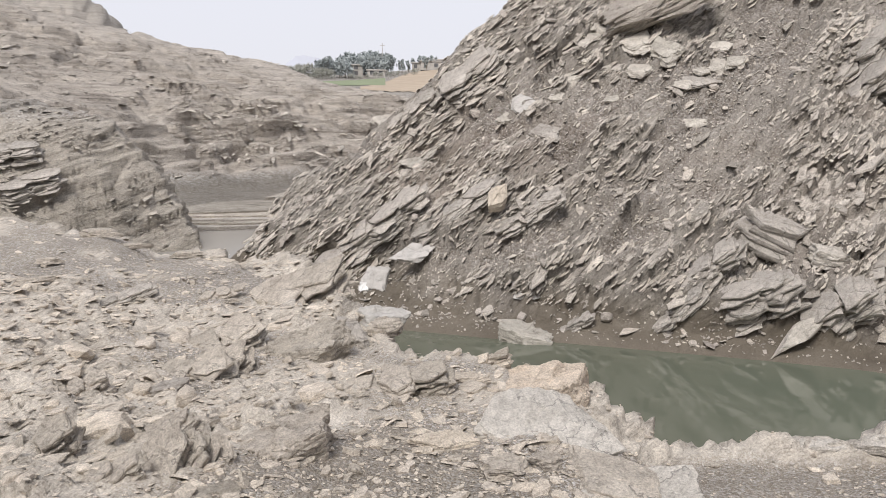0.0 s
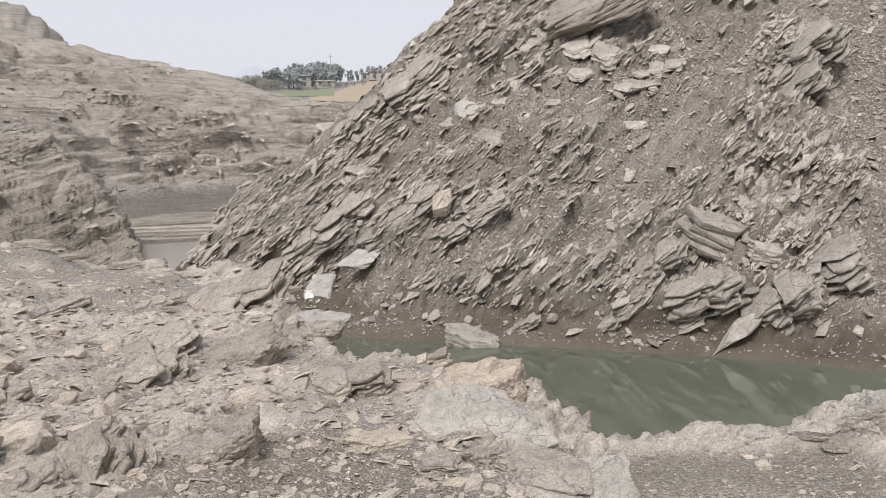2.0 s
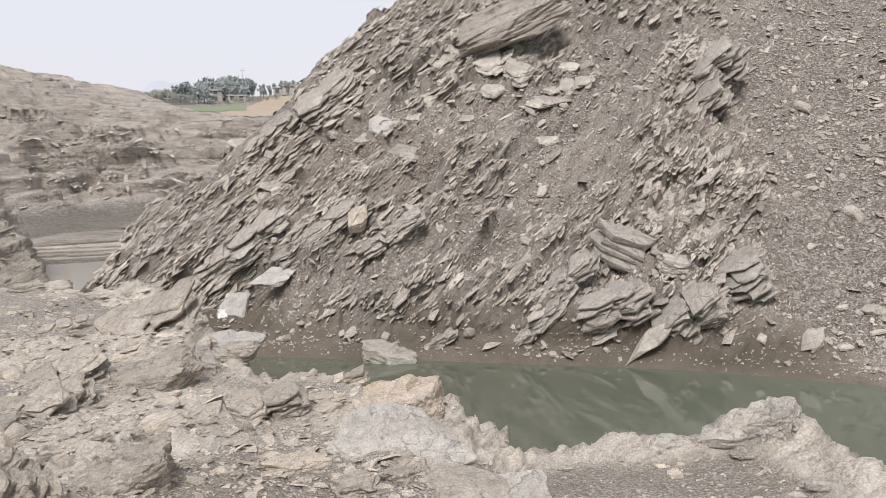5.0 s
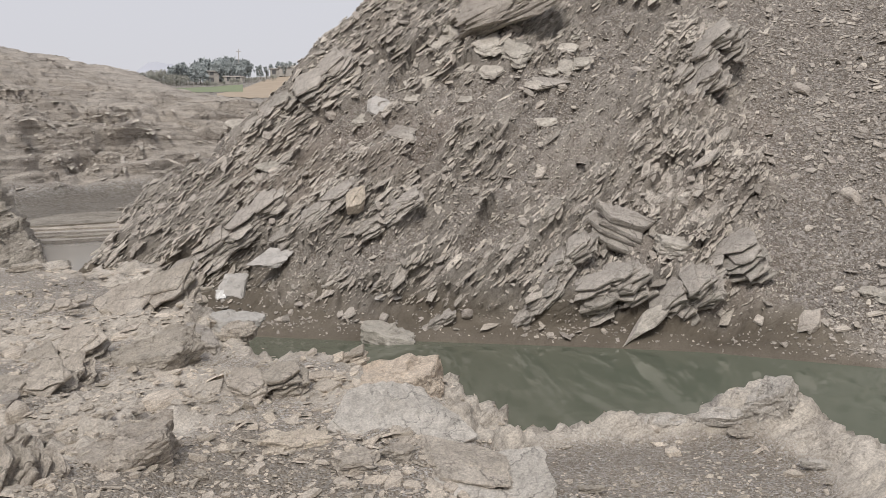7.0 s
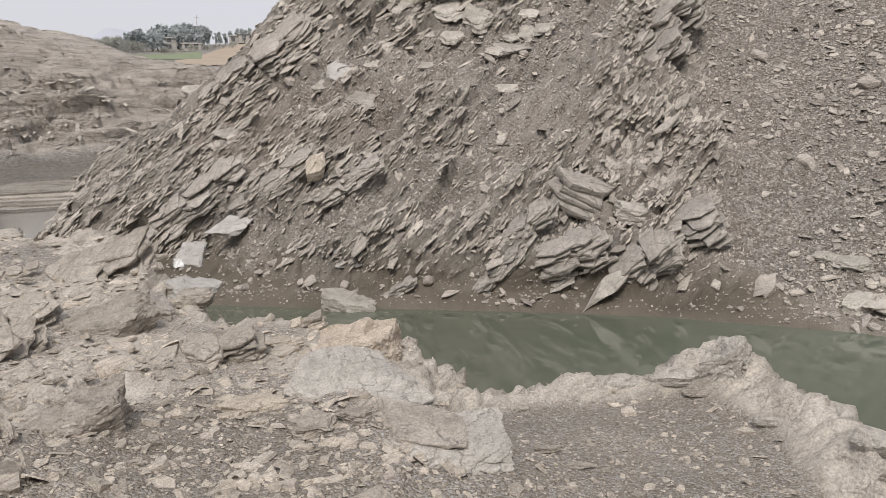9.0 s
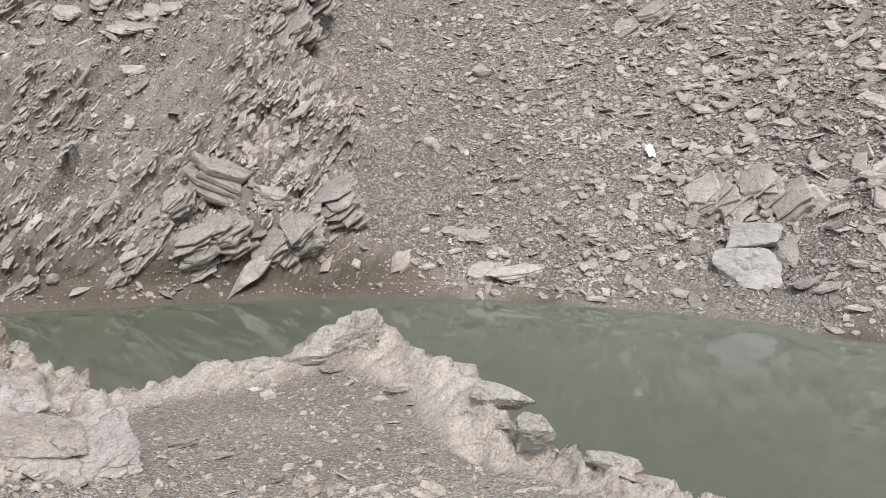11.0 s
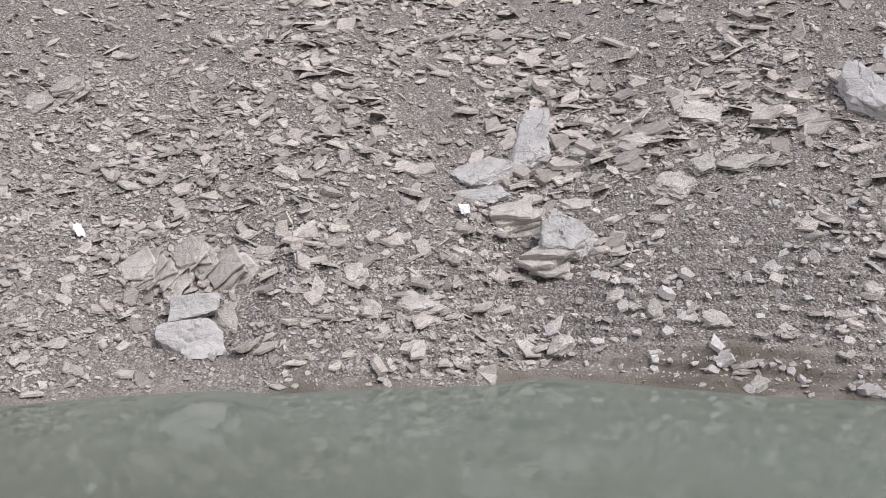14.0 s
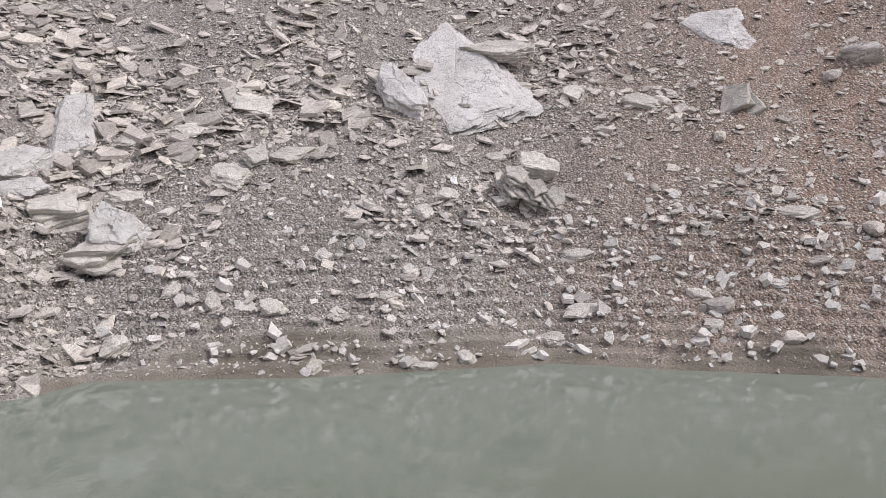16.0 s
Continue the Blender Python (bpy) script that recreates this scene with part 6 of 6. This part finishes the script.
# ---- silt and shallow water in the stream bed ----
SILT = stone("pale_silt", (0.42, 0.385, 0.34), (0.52, 0.48, 0.43), (0.6, 0.555, 0.5), (0, 0, 0), 0.8)
POOL, n, l, p = nodes("silty_shallow_water")
p.inputs["Base Color"].default_value = (0.33, 0.315, 0.285, 1)
p.inputs["Roughness"].default_value = 0.12
p.inputs["IOR"].default_value = 1.33


def bar(name, label, category, ring, z0, z1, material, seed):
    """A flat bed with a ragged outline that stands out of the mud."""
    pts = []
    for (x0, y0), (x1, y1) in zip(ring, ring[1:] + ring[:1]):
        for k in range(10):
            t = k / 10
            x, y = x0 + (x1 - x0) * t, y0 + (y1 - y0) * t
            w = 0.5 * (float(fbm(np.array([x * 0.7]), np.array([y * 0.7]), np.array([0.0]), seed)[0]) - 0.5)
            pts.append((x + w, y + 2 * w))
    bm = bmesh.new()
    low = [bm.verts.new((x, y, z0)) for x, y in pts]
    high = [bm.verts.new((x, y, z1)) for x, y in pts]
    bm.faces.new(high)
    bm.faces.new(low[::-1])
    for k in range(len(pts)):
        j = (k + 1) % len(pts)
        bm.faces.new((low[k], low[j], high[j], high[k]))
    bmesh.ops.recalc_face_normals(bm, faces=bm.faces[:])
    me = bpy.data.meshes.new(name)
    bm.to_mesh(me)
    bm.free()
    me.shade_flat()
    me.materials.append(material)
    return tagged(new(name, me), label, category, kind="structure")


for k in range(4):
    bar("ground_ledge_lower", "dark layered slate ledge in the stream bed", "ledge", [(-8.6, 25.8 + 0.55 * k), (-4.2, 27.0 + 0.5 * k), (-3.4, 29.8), (-8.4, 29.8)], -0.1, 0.30 + 0.055 * k, SILT if k % 2 else SLAB, 81 + 7 * k)
bar("ground_ledge_upper", "pale silt-covered ledge in the stream bed", "ledge", [(-8.6, 28.2), (-3.6, 30.0), (-4.0, 34.5), (-7.5, 33.0)], -0.1, 0.52, SILT, 82)
bar("water_stream", "shallow silty stream water", "water", [(-6.5, 19.0), (-2.5, 18.5), (-4.0, 26.0), (-7.0, 25.0)], 0.0, 0.30, POOL, 83)
bar("ground_silt_bar", "pale silt bar in the stream bed", "silt bar", [(-6.4, 36.5), (-3.4, 38.5), (-3.6, 42.5), (-6.0, 41.0)], -0.1, 0.40, SILT, 84)
